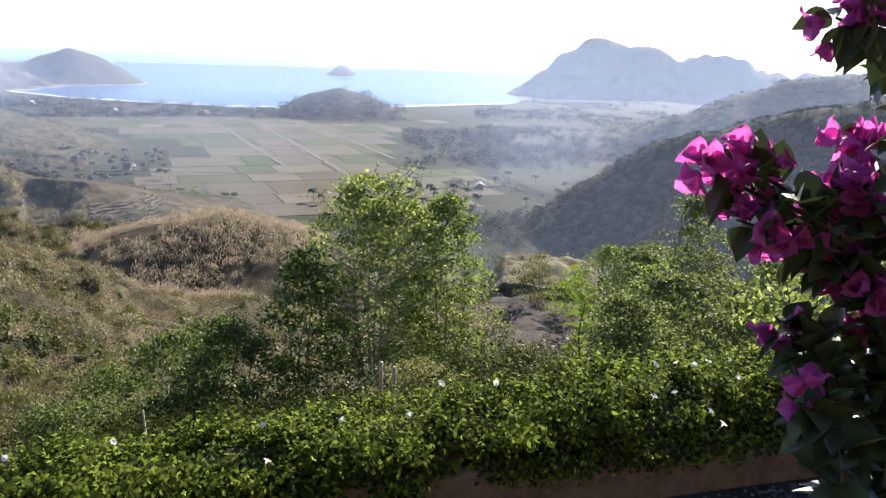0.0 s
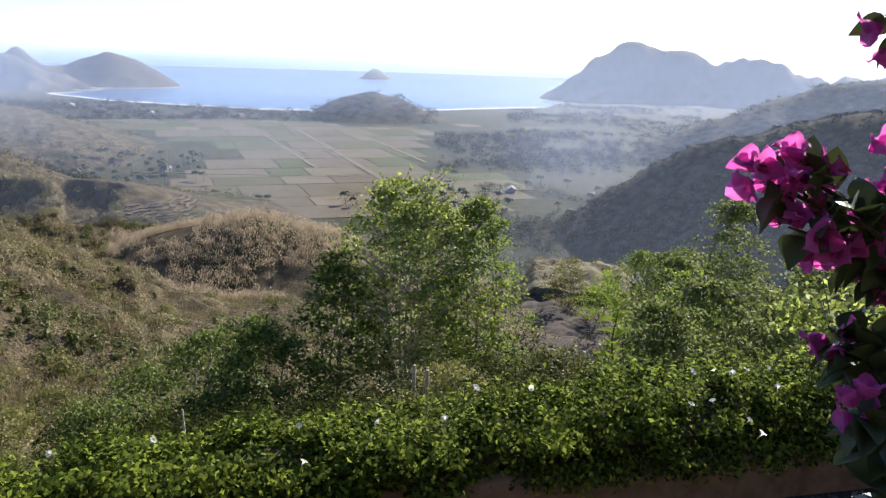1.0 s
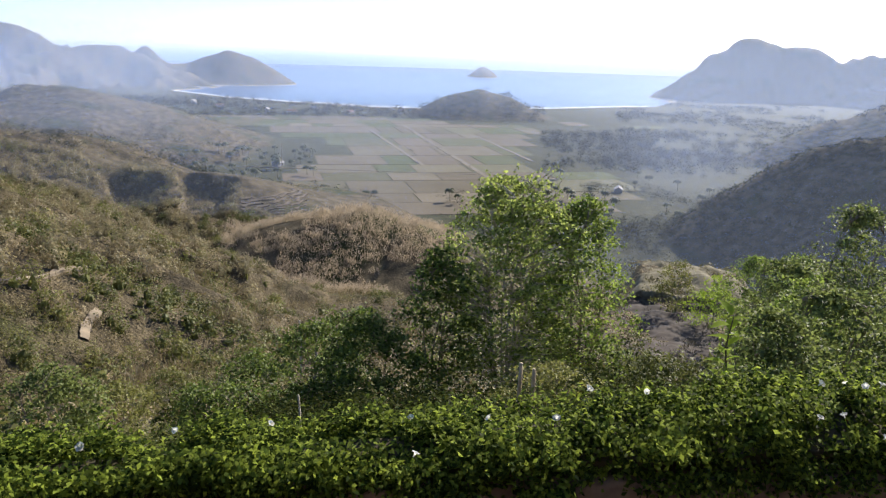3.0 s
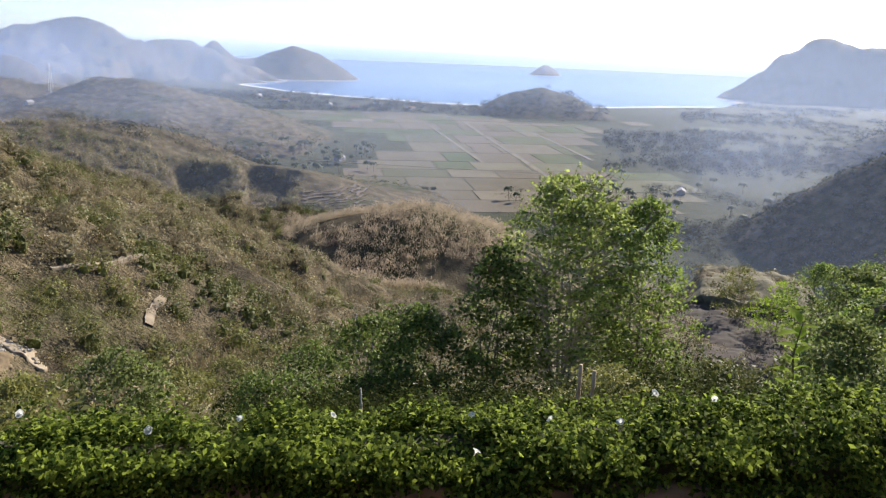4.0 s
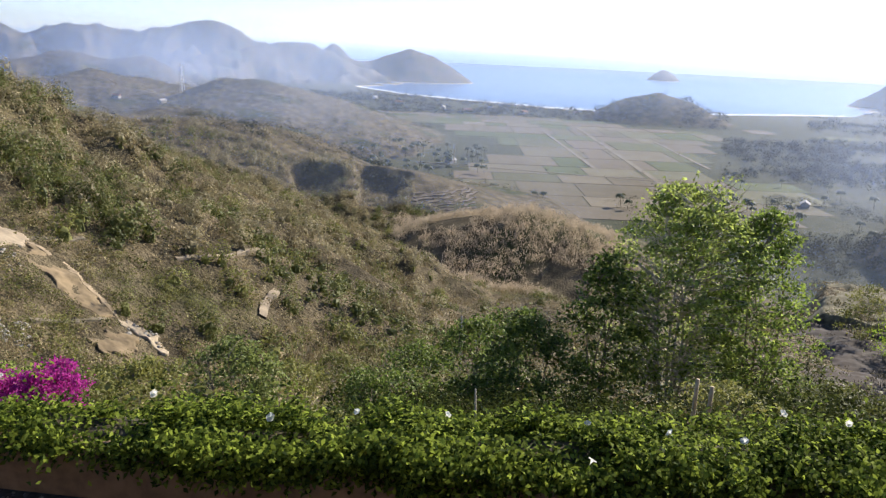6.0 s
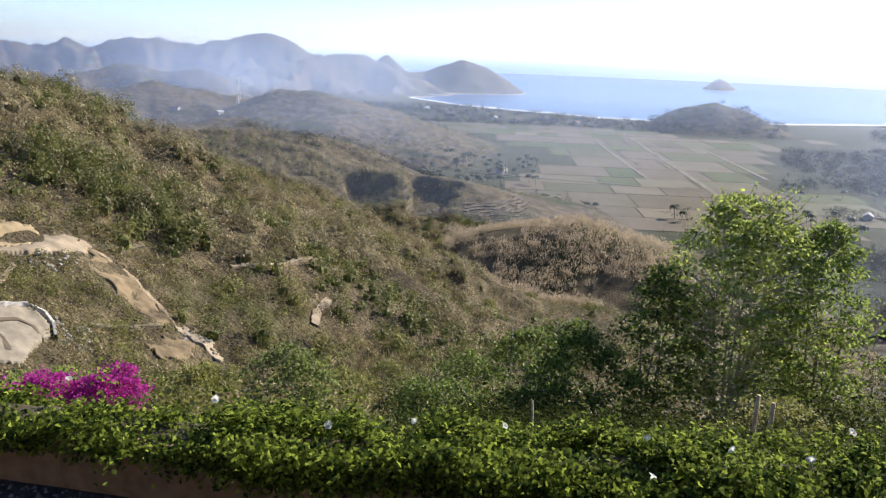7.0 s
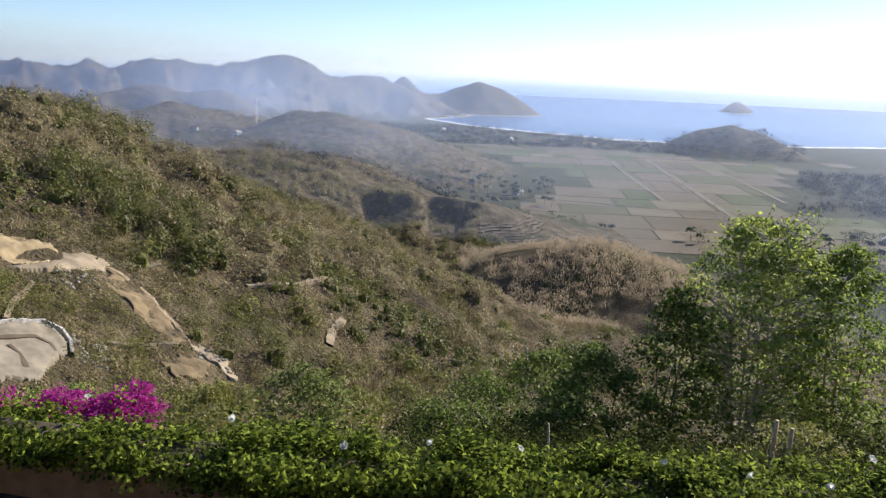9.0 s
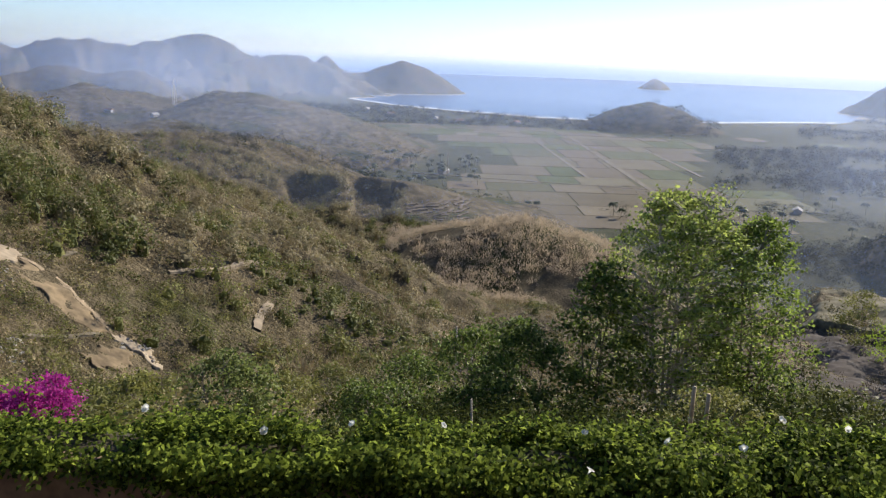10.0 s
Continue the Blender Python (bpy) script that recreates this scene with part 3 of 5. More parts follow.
# ---------------------------------------------------------------- scrub and woods
def clumps(name, rng, xy, radius, tall, per, leaf, mat, label, lift=0.0, category="scrub", twiggy=False, heart=False):
    """Many bushes as one: each a loose, uneven heap of leaf sprays facing outwards."""
    n = len(xy)
    z = height(xy[:, 0], xy[:, 1])
    r = radius * rng.uniform(0.5, 1.5, n)
    h = tall * rng.uniform(0.6, 1.4, n) * (0.5 + 0.5 * r / radius)
    u = unit(rng.normal(size=(n, per, 3)))
    u[..., 2] = np.abs(u[..., 2])
    u *= rng.uniform(0.3, 1.0, (n, per, 1)) ** 0.45
    lump = 1 + 0.3 * np.sin(3 * np.arctan2(u[..., 1], u[..., 0]) + rng.uniform(0, 6.3, (n, 1)))
    c = np.empty((n, per, 3))
    c[..., 0] = xy[:, None, 0] + u[..., 0] * r[:, None] * lump
    c[..., 1] = xy[:, None, 1] + u[..., 1] * r[:, None] * lump
    c[..., 2] = z[:, None] + (u[..., 2] + lift) * h[:, None]
    c = c.reshape(-1, 3)
    size = np.repeat(r, per) * leaf
    v = leaves(rng, c, 1.15, 0.62, 0.5, 0.2, u.reshape(-1, 3) * 1.5)
    if twiggy:          # bare upright twigs in place of leaves
        up = unit(rng.normal(size=c.shape) * 0.35 + u.reshape(-1, 3) * 0.5 + np.array([0, 0, 1.0]))
        side = unit(np.cross(up, rng.normal(size=c.shape)))
        v = np.stack([c - up * 1.3, c + side * 0.16, c + up * 1.3, c - side * 0.16], 1)
    v = c[:, None] + (v - c[:, None]) * size[:, None, None]
    if np.hypot(xy[:, 0], xy[:, 1]).min() > 20:         # far off, a leaf is a single triangle
        v = (v - c[:, None])[:, 1:] * np.array([1.15, 1.15, 1.15]) + c[:, None]
        if heart:           # a dark faceted heart of twigs, so that each crown shades itself
            w = np.arange(6) * math.pi / 3
            ring = np.stack([np.cos(w), np.sin(w), 0 * w], -1)
            lo = ring[None] * rng.uniform(0.35, 0.65, (n, 6, 1))
            hi = ring[None] * rng.uniform(0.25, 0.55, (n, 6, 1)) + [0, 0, 0.32] + rng.uniform(0, 0.2, (n, 6, 1)) * [0, 0, 1]
            tip = rng.uniform(0.45, 0.65, (n, 1)) * [0, 0, 1] + rng.normal(size=(n, 3)) * 0.08
            tris = []
            for k in range(6):
                m = (k + 1) % 6
                tris += [np.stack(q, 1) for q in ((lo[:, k], lo[:, m], hi[:, m]), (lo[:, k], hi[:, m], hi[:, k]), (hi[:, k], hi[:, m], tip))]
            tris = np.stack(tris, 1) * np.stack([r, r, h * (1 + lift)], -1)[:, None, None] * 0.74
            base = np.stack([xy[:, 0], xy[:, 1], z - 0.2], -1)[:, None, None]
            v = np.concatenate([v, (base + tris).reshape(-1, 3, 3)])
    return obj(name, quads(name, v), mat, label=label, category=category, kind="stuff")


def strew(rng, n, az0, az1, d0, d1, thin=0.0, size=40.0, seed=7, flat_too=False):
    """Places over a stretch of land, evenly by area, thinned in drifts."""
    a = np.radians(rng.uniform(min(az0, az1), max(az0, az1), n))
    d = np.sqrt(rng.uniform(d0 * d0, d1 * d1, n))
    x, y = -np.sin(a) * d, np.cos(a) * d
    keep = fbm(x, y, size, 3, seed) > thin
    z = height(x, y)
    keep &= (z > 5.5) if not flat_too else (z > 2.4)
    return np.stack([x, y], -1)[keep]


def off_terraces(xy):
    d, a = np.hypot(xy[:, 0], xy[:, 1]), np.degrees(np.arctan2(-xy[:, 0], xy[:, 1]))
    return xy[~((a < 24.3) & (a > 15.5) & (d > 392) & (d < 485)) & ~((a < 25.5) & (a > 8.5) & (d > 262) & (d < 372))]


def off_soil(xy):
    """Leaves the bare brown soil on the brow open."""
    d, a = np.hypot(xy[:, 0], xy[:, 1]), np.degrees(np.arctan2(-xy[:, 0], xy[:, 1]))
    return xy[~((a < -2.5) & (a > -12.5) & (d > 22) & (d < 100))]


# bare ground of the building site: outlines by bearing and way off
BARE = {
    "bank": [(61, 117), (57.5, 117.8), (55.77, 118.7), (54.85, 117.6), (53.7, 118.9), (52.95, 118.6), (53.4, 114.6), (55.1, 111.8), (57.0, 112.4), (61, 111.5)],
    "bench": [(52.99, 118.5), (50.6, 122.2), (49.85, 120.0), (51.4, 113.9), (53.5, 111.5), (55.2, 110.0), (56.5, 110.2), (55.1, 111.6), (53.43, 114.4)],
    "spur": [(49.91, 120.0), (48.9, 118.7), (47.85, 117.0), (46.4, 112.9), (45.2, 109.7), (44.8, 107.9), (45.35, 108.6), (46.6, 111.6), (47.95, 115.2), (49.0, 117.2), (50.1, 118.8)],
    "scree": [(50.1, 118.6), (49.0, 117.0), (47.95, 115.0), (46.6, 111.4), (45.4, 108.4), (45.9, 105.6), (47.3, 107.7), (48.7, 109.6), (49.66, 111.1), (50.3, 113.4)],
    "spur_foot": [(45.0, 107.4), (44.0, 108.6), (43.1, 108.1), (42.2, 105.7), (41.3, 103.5), (42.0, 102.4), (43.1, 105.6), (44.4, 106.4)],
    "mound": [(46.8, 101.3), (45.3, 104.6), (43.5, 104.7), (43.9, 101.0), (44.8, 99.0), (46.3, 97.6)],
    "bend": [(61, 91.6), (57.4, 94.9), (56.1, 96.2), (54.1, 98.2), (53.2, 97.6), (52.8, 96.3), (53.2, 93.7), (54.0, 90.5), (54.8, 88.0), (57.0, 86.6), (61, 84)],
}
SITE = [(*at(a, d)[:2], r) for a, d, r in ((35.1, 123, 1.5), (34.7, 126.5, 2), (34.3, 131, 2), (33.9, 134, 1.5), (33.7, 114, 1.2), (45, 128, 1.2), (38.5, 135.5, 1.5), (36.6, 140.5, 1.5), (35.5, 145, 1.5))]


def inside(poly, a, d):
    """Which of the places lie within an outline."""
    hit = np.zeros(np.shape(a), bool)
    for (a0, d0), (a1, d1) in zip(poly, poly[1:] + poly[:1]):
        cross = (d0 > d) != (d1 > d)
        hit ^= cross & (a < (a1 - a0) * (d - d0) / (d1 - d0 + 1e-9) + a0)
    return hit


def off_site(xy):
    keep = np.ones(len(xy), bool)
    for x, y, r in SITE:
        keep &= np.hypot(xy[:, 0] - x, xy[:, 1] - y) > r
    d, a = np.hypot(xy[:, 0], xy[:, 1]), np.degrees(np.arctan2(-xy[:, 0], xy[:, 1]))
    for poly in BARE.values():
        for da, dd in ((0, 0), (0.35, 0), (-0.35, 0), (0, 1.2), (0, -0.6)):
            keep &= ~inside(poly, a + da, d + dd)
    return xy[keep]


rng = np.random.default_rng(11)
clumps("scrub", rng, off_site(strew(rng, 2600, 62, 8, 22, 130, -0.5, 14, 3)), 1.0, 1.1, 60, 0.22, M_SCRUB, "dry olive scrub on the slope below the terrace")
clumps("scrub", rng, off_terraces(off_site(strew(rng, 3600, 64, 9, 120, 430, -0.5, 30, 4))), 1.6, 2.0, 64, 0.22, M_SCRUB, "olive and straw-coloured scrub on the hillside")
clumps("scrub", rng, off_terraces(off_site(strew(rng, 3000, 64, 9, 50, 430, 0.1, 25, 9))), 1.5, 2.2, 44, 0.30, M_DRY, "leafless grey-brown thicket on the hillside", twiggy=True)
clumps("scrub", rng, off_terraces(off_site(strew(rng, 3000, 64, 22, 135, 430, -0.3, 26, 87))), 2.2, 2.8, 140, 0.22, M_THICKET, "rounded leafless grey-brown trees on the hillside", 0.25, heart=True)
clumps("scrub", rng, off_terraces(off_site(strew(rng, 900, 64, 22, 110, 430, 0.1, 24, 88))), 2.2, 2.8, 150, 0.21, M_TREE2, "rounded olive-green trees on the hillside", 0.25, heart=True)
clumps("scrub", rng, off_terraces(off_site(strew(rng, 900, 64, 14, 90, 420, 0.25, 22, 19))), 2.2, 2.8, 150, 0.21, M_TREEDARK, "dark green bushes scattered over the hillside", 0.15, heart=True)
clumps("scrub", rng, off_terraces(off_site(strew(rng, 500, 62, 24, 60, 130, 0.0, 28, 29))), 1.3, 1.7, 90, 0.18, M_TREE2, "yellow-green bushes scattered over the slope")
gully = off_site(strew(rng, 5200, 64, 14, 120, 400, -2, 30, 4))
gully = off_terraces(gully[np.abs(fbm(gully[:, 0] * 0.35 + gully[:, 1], gully[:, 1] * 0.35 - gully[:, 0], 34, 3, 91)) > 0.5])
clumps("scrub", rng, gully, 1.8, 2.2, 70, 0.28, M_TREEDARK, "dark green bushes along the gullies", heart=True)
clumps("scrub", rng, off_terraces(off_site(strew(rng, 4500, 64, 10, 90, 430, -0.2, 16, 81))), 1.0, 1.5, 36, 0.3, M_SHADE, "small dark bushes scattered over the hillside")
clumps("scrub", rng, off_terraces(off_site(strew(rng, 6000, 64, 9, 40, 430, -0.6, 20, 83))), 1.1, 0.7, 22, 0.34, M_SCRUB, "low dry grass and scrub on the hillside")
clumps("scrub", rng, off_terraces(off_site(strew(rng, 3500, 64, 9, 40, 430, -0.3, 15, 84))), 0.8, 0.6, 22, 0.36, M_DRY, "low grey-brown tufts on the hillside")
wood = []
for a, d, spread, n in ((50.2, 144, 6, 16), (50.9, 148, 5, 10), (49.2, 145, 5, 8), (44.8, 140, 4, 9), (44.4, 137, 4, 9), (50.1, 190, 9, 14), (47.5, 205, 8, 8), (42, 190, 6, 6), (39.8, 111.5, 3, 5)):
    c = at(a, d)
    wood += [(c.x + rng.normal() * spread, c.y + rng.normal() * spread) for _ in range(n)]
clumps("scrub", rng, np.array(wood), 2.4, 3.6, 260, 0.18, M_TREEDARK, "clumps of dark green trees in the hollows of the hillside", 0.3, heart=True)
clumps("scrub", rng, off_site(strew(rng, 420, 60, 44, 66, 112, -0.2, 9, 44)), 1.0, 1.0, 60, 0.2, M_TREE2, "green bushes round the building site")
clumps("scrub", rng, off_site(strew(rng, 240, 60, 42, 70, 116, 0.0, 9, 45)), 1.1, 1.3, 70, 0.18, M_TREEDARK, "dark green bushes round the building site")
clumps("scrub", rng, np.array([at(rng.uniform(55.8, 61), rng.uniform(98.5, 107))[:2] for _ in range(60)]), 1.2, 1.9, 110, 0.15, M_TREEMID, "fresh green bushes above the bend of the road")
clumps("scrub", rng, np.array([at(rng.uniform(50.5, 58.5), rng.uniform(74, 86))[:2] for _ in range(90)]), 1.0, 1.5, 90, 0.16, M_TREE2, "olive bushes below the bend of the road")
clumps("scrub", rng, np.array([at(rng.uniform(52.3, 55.0), rng.uniform(101, 107))[:2] for _ in range(26)]), 1.1, 1.5, 90, 0.16, M_TREE2, "olive bushes between the bend and the bench")
clumps("scrub", rng, np.array([at(rng.uniform(50.0, 51.5), rng.uniform(103, 109))[:2] for _ in range(9)]), 1.3, 1.7, 80, 0.16, M_TREEDARK, "dark green bushes in the hollow below the bench")
def scarp_spots(n):
    """Places on the steep far sides of the cuts."""
    out = []
    for a, d, _, wide in SCARPS:
        c = at(a, d)
        for _ in range(n):
            w, r = radians(a) + rng.uniform(-0.3, math.pi + 0.3), wide + rng.uniform(-3, 4.5)
            out.append((c.x + math.cos(w) * r, c.y + math.sin(w) * r))
    return np.array(out)


# dark clumps put on the steep faces to deepen their shade
clumps("scrub", rng, scarp_spots(150), 1.5, 1.3, 40, 0.22, M_DARKDRY, "dark thicket standing for the shade on the steep sides of the cuts")
# undergrowth coloured almost black where the slope behind the hedge is shaded
clumps("scrub", rng, np.array([at(rng.uniform(-12, 62), rng.uniform(5.0, 13))[:2] for _ in range(640)]), 0.36, 0.34, 90, 0.11, M_SHADE, "undergrowth below the hedge, dark green to stand for shade")
clumps("scrub", rng, np.array([at(rng.uniform(-8, 30), rng.uniform(13, 24))[:2] for _ in range(300)]), 0.6, 0.8, 90, 0.12, M_SHADE, "undergrowth below the trees, dark to stand for shade")
clumps("scrub", rng, np.array([at(rng.uniform(30, 62), rng.uniform(5.0, 22))[:2] for _ in range(170)]), 0.45, 0.45, 90, 0.11, M_TREE2, "olive undergrowth below the hedge")
clumps("scrub", rng, strew(rng, 3000, 25.5, 9, 255, 372, -0.6, 30, 9), 1.7, 3.0, 44, 0.28, M_PALEDRY, "leafless pale grey-brown thicket on the round hill", twiggy=True)
clumps("scrub", rng, strew(rng, 420, 27, 8, 235, 372, 0.0, 20, 59), 1.6, 2.2, 40, 0.22, M_TREE2, "olive bushes round the round hill")
clumps("scrub", rng, off_terraces(strew(rng, 5200, 64, 15, 420, 1300, -0.15, 60, 5)), 2.6, 2.8, 22, 0.36, M_SCRUB, "scrub and small trees on the farther hills")
clumps("scrub", rng, off_terraces(strew(rng, 4200, 64, 15, 420, 1300, 0.08, 50, 55)), 2.2, 3.4, 24, 0.32, M_WOODS, "dark bushes on the farther hills", 0.2)
# this hill's shade is partly in the leaf colour
clumps("scrub", rng, strew(rng, 6500, -3, -40, 330, 640, -3, 50, 6), 2.6, 1.6, 20, 0.42, M_WOODS, "scrub on the shaded hillside, the shade put into its dark colour")
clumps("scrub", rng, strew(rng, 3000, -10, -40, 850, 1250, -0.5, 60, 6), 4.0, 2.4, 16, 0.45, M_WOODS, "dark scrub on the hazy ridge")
clumps("scrub", rng, off_soil(strew(rng, 2400, 8, -30, 22, 150, -0.35, 10, 8)), 0.7, 0.8, 44, 0.24, M_SCRUB, "olive scrub on the brow of the hill")
clumps("scrub", rng, off_soil(strew(rng, 500, 8, -30, 26, 120, 0.1, 10, 18)), 0.8, 1.3, 60, 0.22, M_DRY, "leafless grey-brown bushes on the brow of the hill", twiggy=True)
clumps("scrub", rng, np.array([at(rng.uniform(-11.5, -3.0), rng.uniform(44, 69))[:2] for _ in range(34)]), 0.7, 0.8, 40, 0.2, M_DARKDRY, "thin leafless grey brush on the bare slope", twiggy=True)
clumps("scrub", rng, np.array([at(rng.uniform(-11.0, -3.0), rng.uniform(69.2, 70.4))[:2] for _ in range(30)]), 0.45, 0.25, 40, 0.24, M_DARKDRY, "dark roots and brush along the lip of the scarp")
clumps("scrub", rng, np.array([at(rng.uniform(-12.0, -3.0), rng.uniform(71, 88))[:2] for _ in range(90)]), 0.7, 0.4, 40, 0.24, M_SCRUB, "dry straw-coloured grass above the scarp")
clumps("scrub", rng, np.array([at(rng.uniform(-12.5, -2.5), rng.uniform(28, 40))[:2] for _ in range(70)]), 0.7, 0.9, 60, 0.2, M_TREEDARK, "dark bushes at the edge of the hollow")
clumps("scrub", rng, strew(rng, 900, 11, 4, 1440, 1560, -0.5, 40, 8), 2.0, 1.1, 18, 0.4, M_SCRUB, "scrub on the low hill by the beach")
clumps("far_woods", rng, np.array([at(rng.uniform(34.5, 40.5), rng.uniform(432, 452))[:2] for _ in range(150)] + [at(rng.uniform(28.5, 34), rng.uniform(445, 470))[:2] for _ in range(50)]), 1.5, 4.0, 50, 0.22, M_WOODS, "row of dark trees along the spur", 0.3, "woods")
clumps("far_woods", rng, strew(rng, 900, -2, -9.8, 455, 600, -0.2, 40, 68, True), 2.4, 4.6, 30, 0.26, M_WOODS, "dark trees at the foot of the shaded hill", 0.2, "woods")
clumps("far_woods", rng, strew(rng, 900, 39, 26, 470, 640, 0.05, 40, 66), 2.4, 4.2, 40, 0.24, M_WOODS, "band of dark trees on the far slope", 0.2, "woods")
clumps("far_woods", rng, strew(rng, 3400, 34, 3, 1400, 1830, -0.3, 60, 12, True), 5.0, 6.0, 22, 0.38, M_WOODS, "belt of dark trees behind the beach", 0.2, "woods")
clumps("far_woods", rng, strew(rng, 1000, 3.0, -10, 860, 1230, -0.1, 60, 13, True), 5.0, 7.0, 30, 0.34, M_WOODS, "hazy wood on the plain", 0.2, "woods")
clumps("far_woods", rng, strew(rng, 900, 0.5, -12, 900, 1350, -0.1, 70, 113, True), 5.0, 6.0, 30, 0.34, M_WOODS, "hazy wood on the plain", 0.2, "woods")
clumps("far_woods", rng, strew(rng, 600, 0, -10, 560, 760, -0.05, 50, 14, True), 3.2, 5.0, 24, 0.28, M_WOODS, "dark trees at the foot of the hill", 0.2, "woods")
clumps("far_woods", rng, strew(rng, 700, 20, 6, 560, 700, 0.05, 30, 15, True), 1.5, 2.2, 26, 0.26, M_WOODS, "dark trees at the edge of the fields", 0.2, "woods")
clumps("far_woods", rng, strew(rng, 700, 36, 24, 780, 1100, 0.0, 60, 16, True), 3.2, 6.0, 22, 0.28, M_WOODS, "dark trees at the edge of the fields", 0.3, "woods")
clumps("far_woods", rng, strew(rng, 2600, -2, -15, 1280, 2250, -0.15, 120, 71, True), 6.0, 4.5, 12, 0.4, M_WOODS, "hazy scrub and trees on the far plain", 0.1, "woods")
clumps("far_woods", rng, np.array([at(8.9, 640)[:2], at(9.4, 643)[:2], at(8.5, 646)[:2]]), 4.5, 9.0, 260, 0.11, M_WOODS, "dark round trees at the edge of the fields", 0.0, "woods")
rows = []
for (a0, d0), (a1, d1), n in (((12.8, 1275), (6.3, 760), 130), ((15.2, 1200), (11.4, 850), 60), ((7.6, 1150), (3.7, 915), 30), ((24, 838), (2, 808), 46), ((19, 1010), (9, 960), 30), ((22, 1130), (13, 1090), 26)):
    for _ in range(n):
        p = at(a0, d0).lerp(at(a1, d1), rng.random())
        rows.append((p.x + rng.normal() * 2.5 - 4, p.y + rng.normal() * 2.5))
clumps("hedgerow", rng, np.array(rows[::2]), 1.5, 2.0, 16, 0.34, M_WOODS, "dark bushes along the farm tracks", 0.1, "hedgerow")


# ---------------------------------------------------------------- trees
def on_ground(az, d):
    p = at(az, d)
    p.z = float(height(p.x, p.y))
    return p


def tree(name, place, tall, wide, label, seed, clusters, per, leaf, puff, mat, bark=None, stems=3, radius=0.06, low=0.2, gaps=0.0, lumpy=1.0, flat=0.38,
         shape=((0, 0.2), (0.2, 0.7), (0.45, 1.0), (0.7, 0.85), (0.9, 0.5), (1, 0.12)), category="tree", group=""):
    """Stems that rise and part, a limb to every spray of leaves, the sprays inside an uneven crown."""
    rng = np.random.default_rng(seed)
    root = thing(name, place, label, category, group)
    stem_pts = []
    for s in range(stems):
        w = 2 * math.pi * s / stems + rng.uniform(0, 1.2)
        far = wide * 0.5 * rng.uniform(0.15, 0.55)
        top = tall * rng.uniform(0.75, 0.97)
        bend = rng.normal(size=2) * 0.05 * tall
        pts = []
        for i in range(10):
            t = i / 9
            o = 0.04 * wide + far * t ** 1.5
            pts.append((math.cos(w) * o + bend[0] * math.sin(3 * t), math.sin(w) * o + bend[1] * math.sin(3 * t), -0.4 + (top + 0.4) * t))
        stem_pts.append(np.array(pts))
        wood = tube(pts, [radius * (1 - 0.8 * i / 9) * (1.0 if s == 0 else 0.8) for i in range(10)], 6)
        obj("stem", mesh_of("stem", *wood, True), bark or M_BARK, root)
    prof = np.array(shape)
    cs = []
    ph = rng.uniform(0, 6.3, 4)
    while len(cs) < clusters:
        t = rng.uniform(low, 1.0)
        w = rng.uniform(0, 2 * math.pi)
        r = rng.uniform(0.15, 1.0) ** 0.55
        lump = 1 + lumpy * (0.10 * math.sin(2 * w + 5 * t + ph[0]) + 0.10 * math.sin(5 * w - 17 * t + ph[1]) + 0.14 * math.sin(23 * t + 3 * w + ph[2]))
        rad = np.interp(t, prof[:, 0], prof[:, 1]) * wide / 2 * lump * r
        c = np.array([math.cos(w) * rad, math.sin(w) * rad, t * tall])
        if noise.noise(Vector(c * 2.6 / max(0.8, tall * 0.3)) + Vector((seed * 3.1, 0, 0))) < gaps - 0.25:
            continue
        cs.append(c)
    cs = np.array(cs)
    limbs = Heap()
    for c in cs:
        best, bd = None, 1e9
        for sp in stem_pts:
            zz = c[2] - 0.45 * np.hypot(sp[:, 0] - c[0], sp[:, 1] - c[1])
            q = np.array([np.interp(zz.mean(), sp[:, 2], sp[:, k]) for k in range(3)])
            dd = np.linalg.norm(q - c)
            if dd < bd:
                best, bd = q, dd
        mid = (best * 0.5 + c * 0.5) + np.array([0, 0, 0.06 * bd]) + rng.normal(size=3) * 0.05 * bd
        rr = min(radius * 0.35, 0.006 + 0.008 * bd)
        limbs.add(tube([best, mid, c], [rr, rr * 0.6, rr * 0.25], 4))
    obj("limb", limbs.mesh("limb"), bark or M_BARK, root, label="thin spreading twigs", kind="stuff")
    n = len(cs) * per
    spread = puff * rng.uniform(0.6, 1.3, len(cs))
    c = np.repeat(cs, per, 0) + rng.normal(size=(n, 3)) * np.repeat(spread, per)[:, None] * np.array([1, 1, flat])
    c[:, 2] -= 0.35 * np.hypot(*(c - np.repeat(cs, per, 0))[:, :2].T) - 0.1 * puff
    c = c[c[:, 2] > -0.2]
    obj("crown", quads("crown", leaves(rng, c, leaf[0], leaf[1], 1.1)), mat, root, label="uneven airy crown of small leaves")
    return root


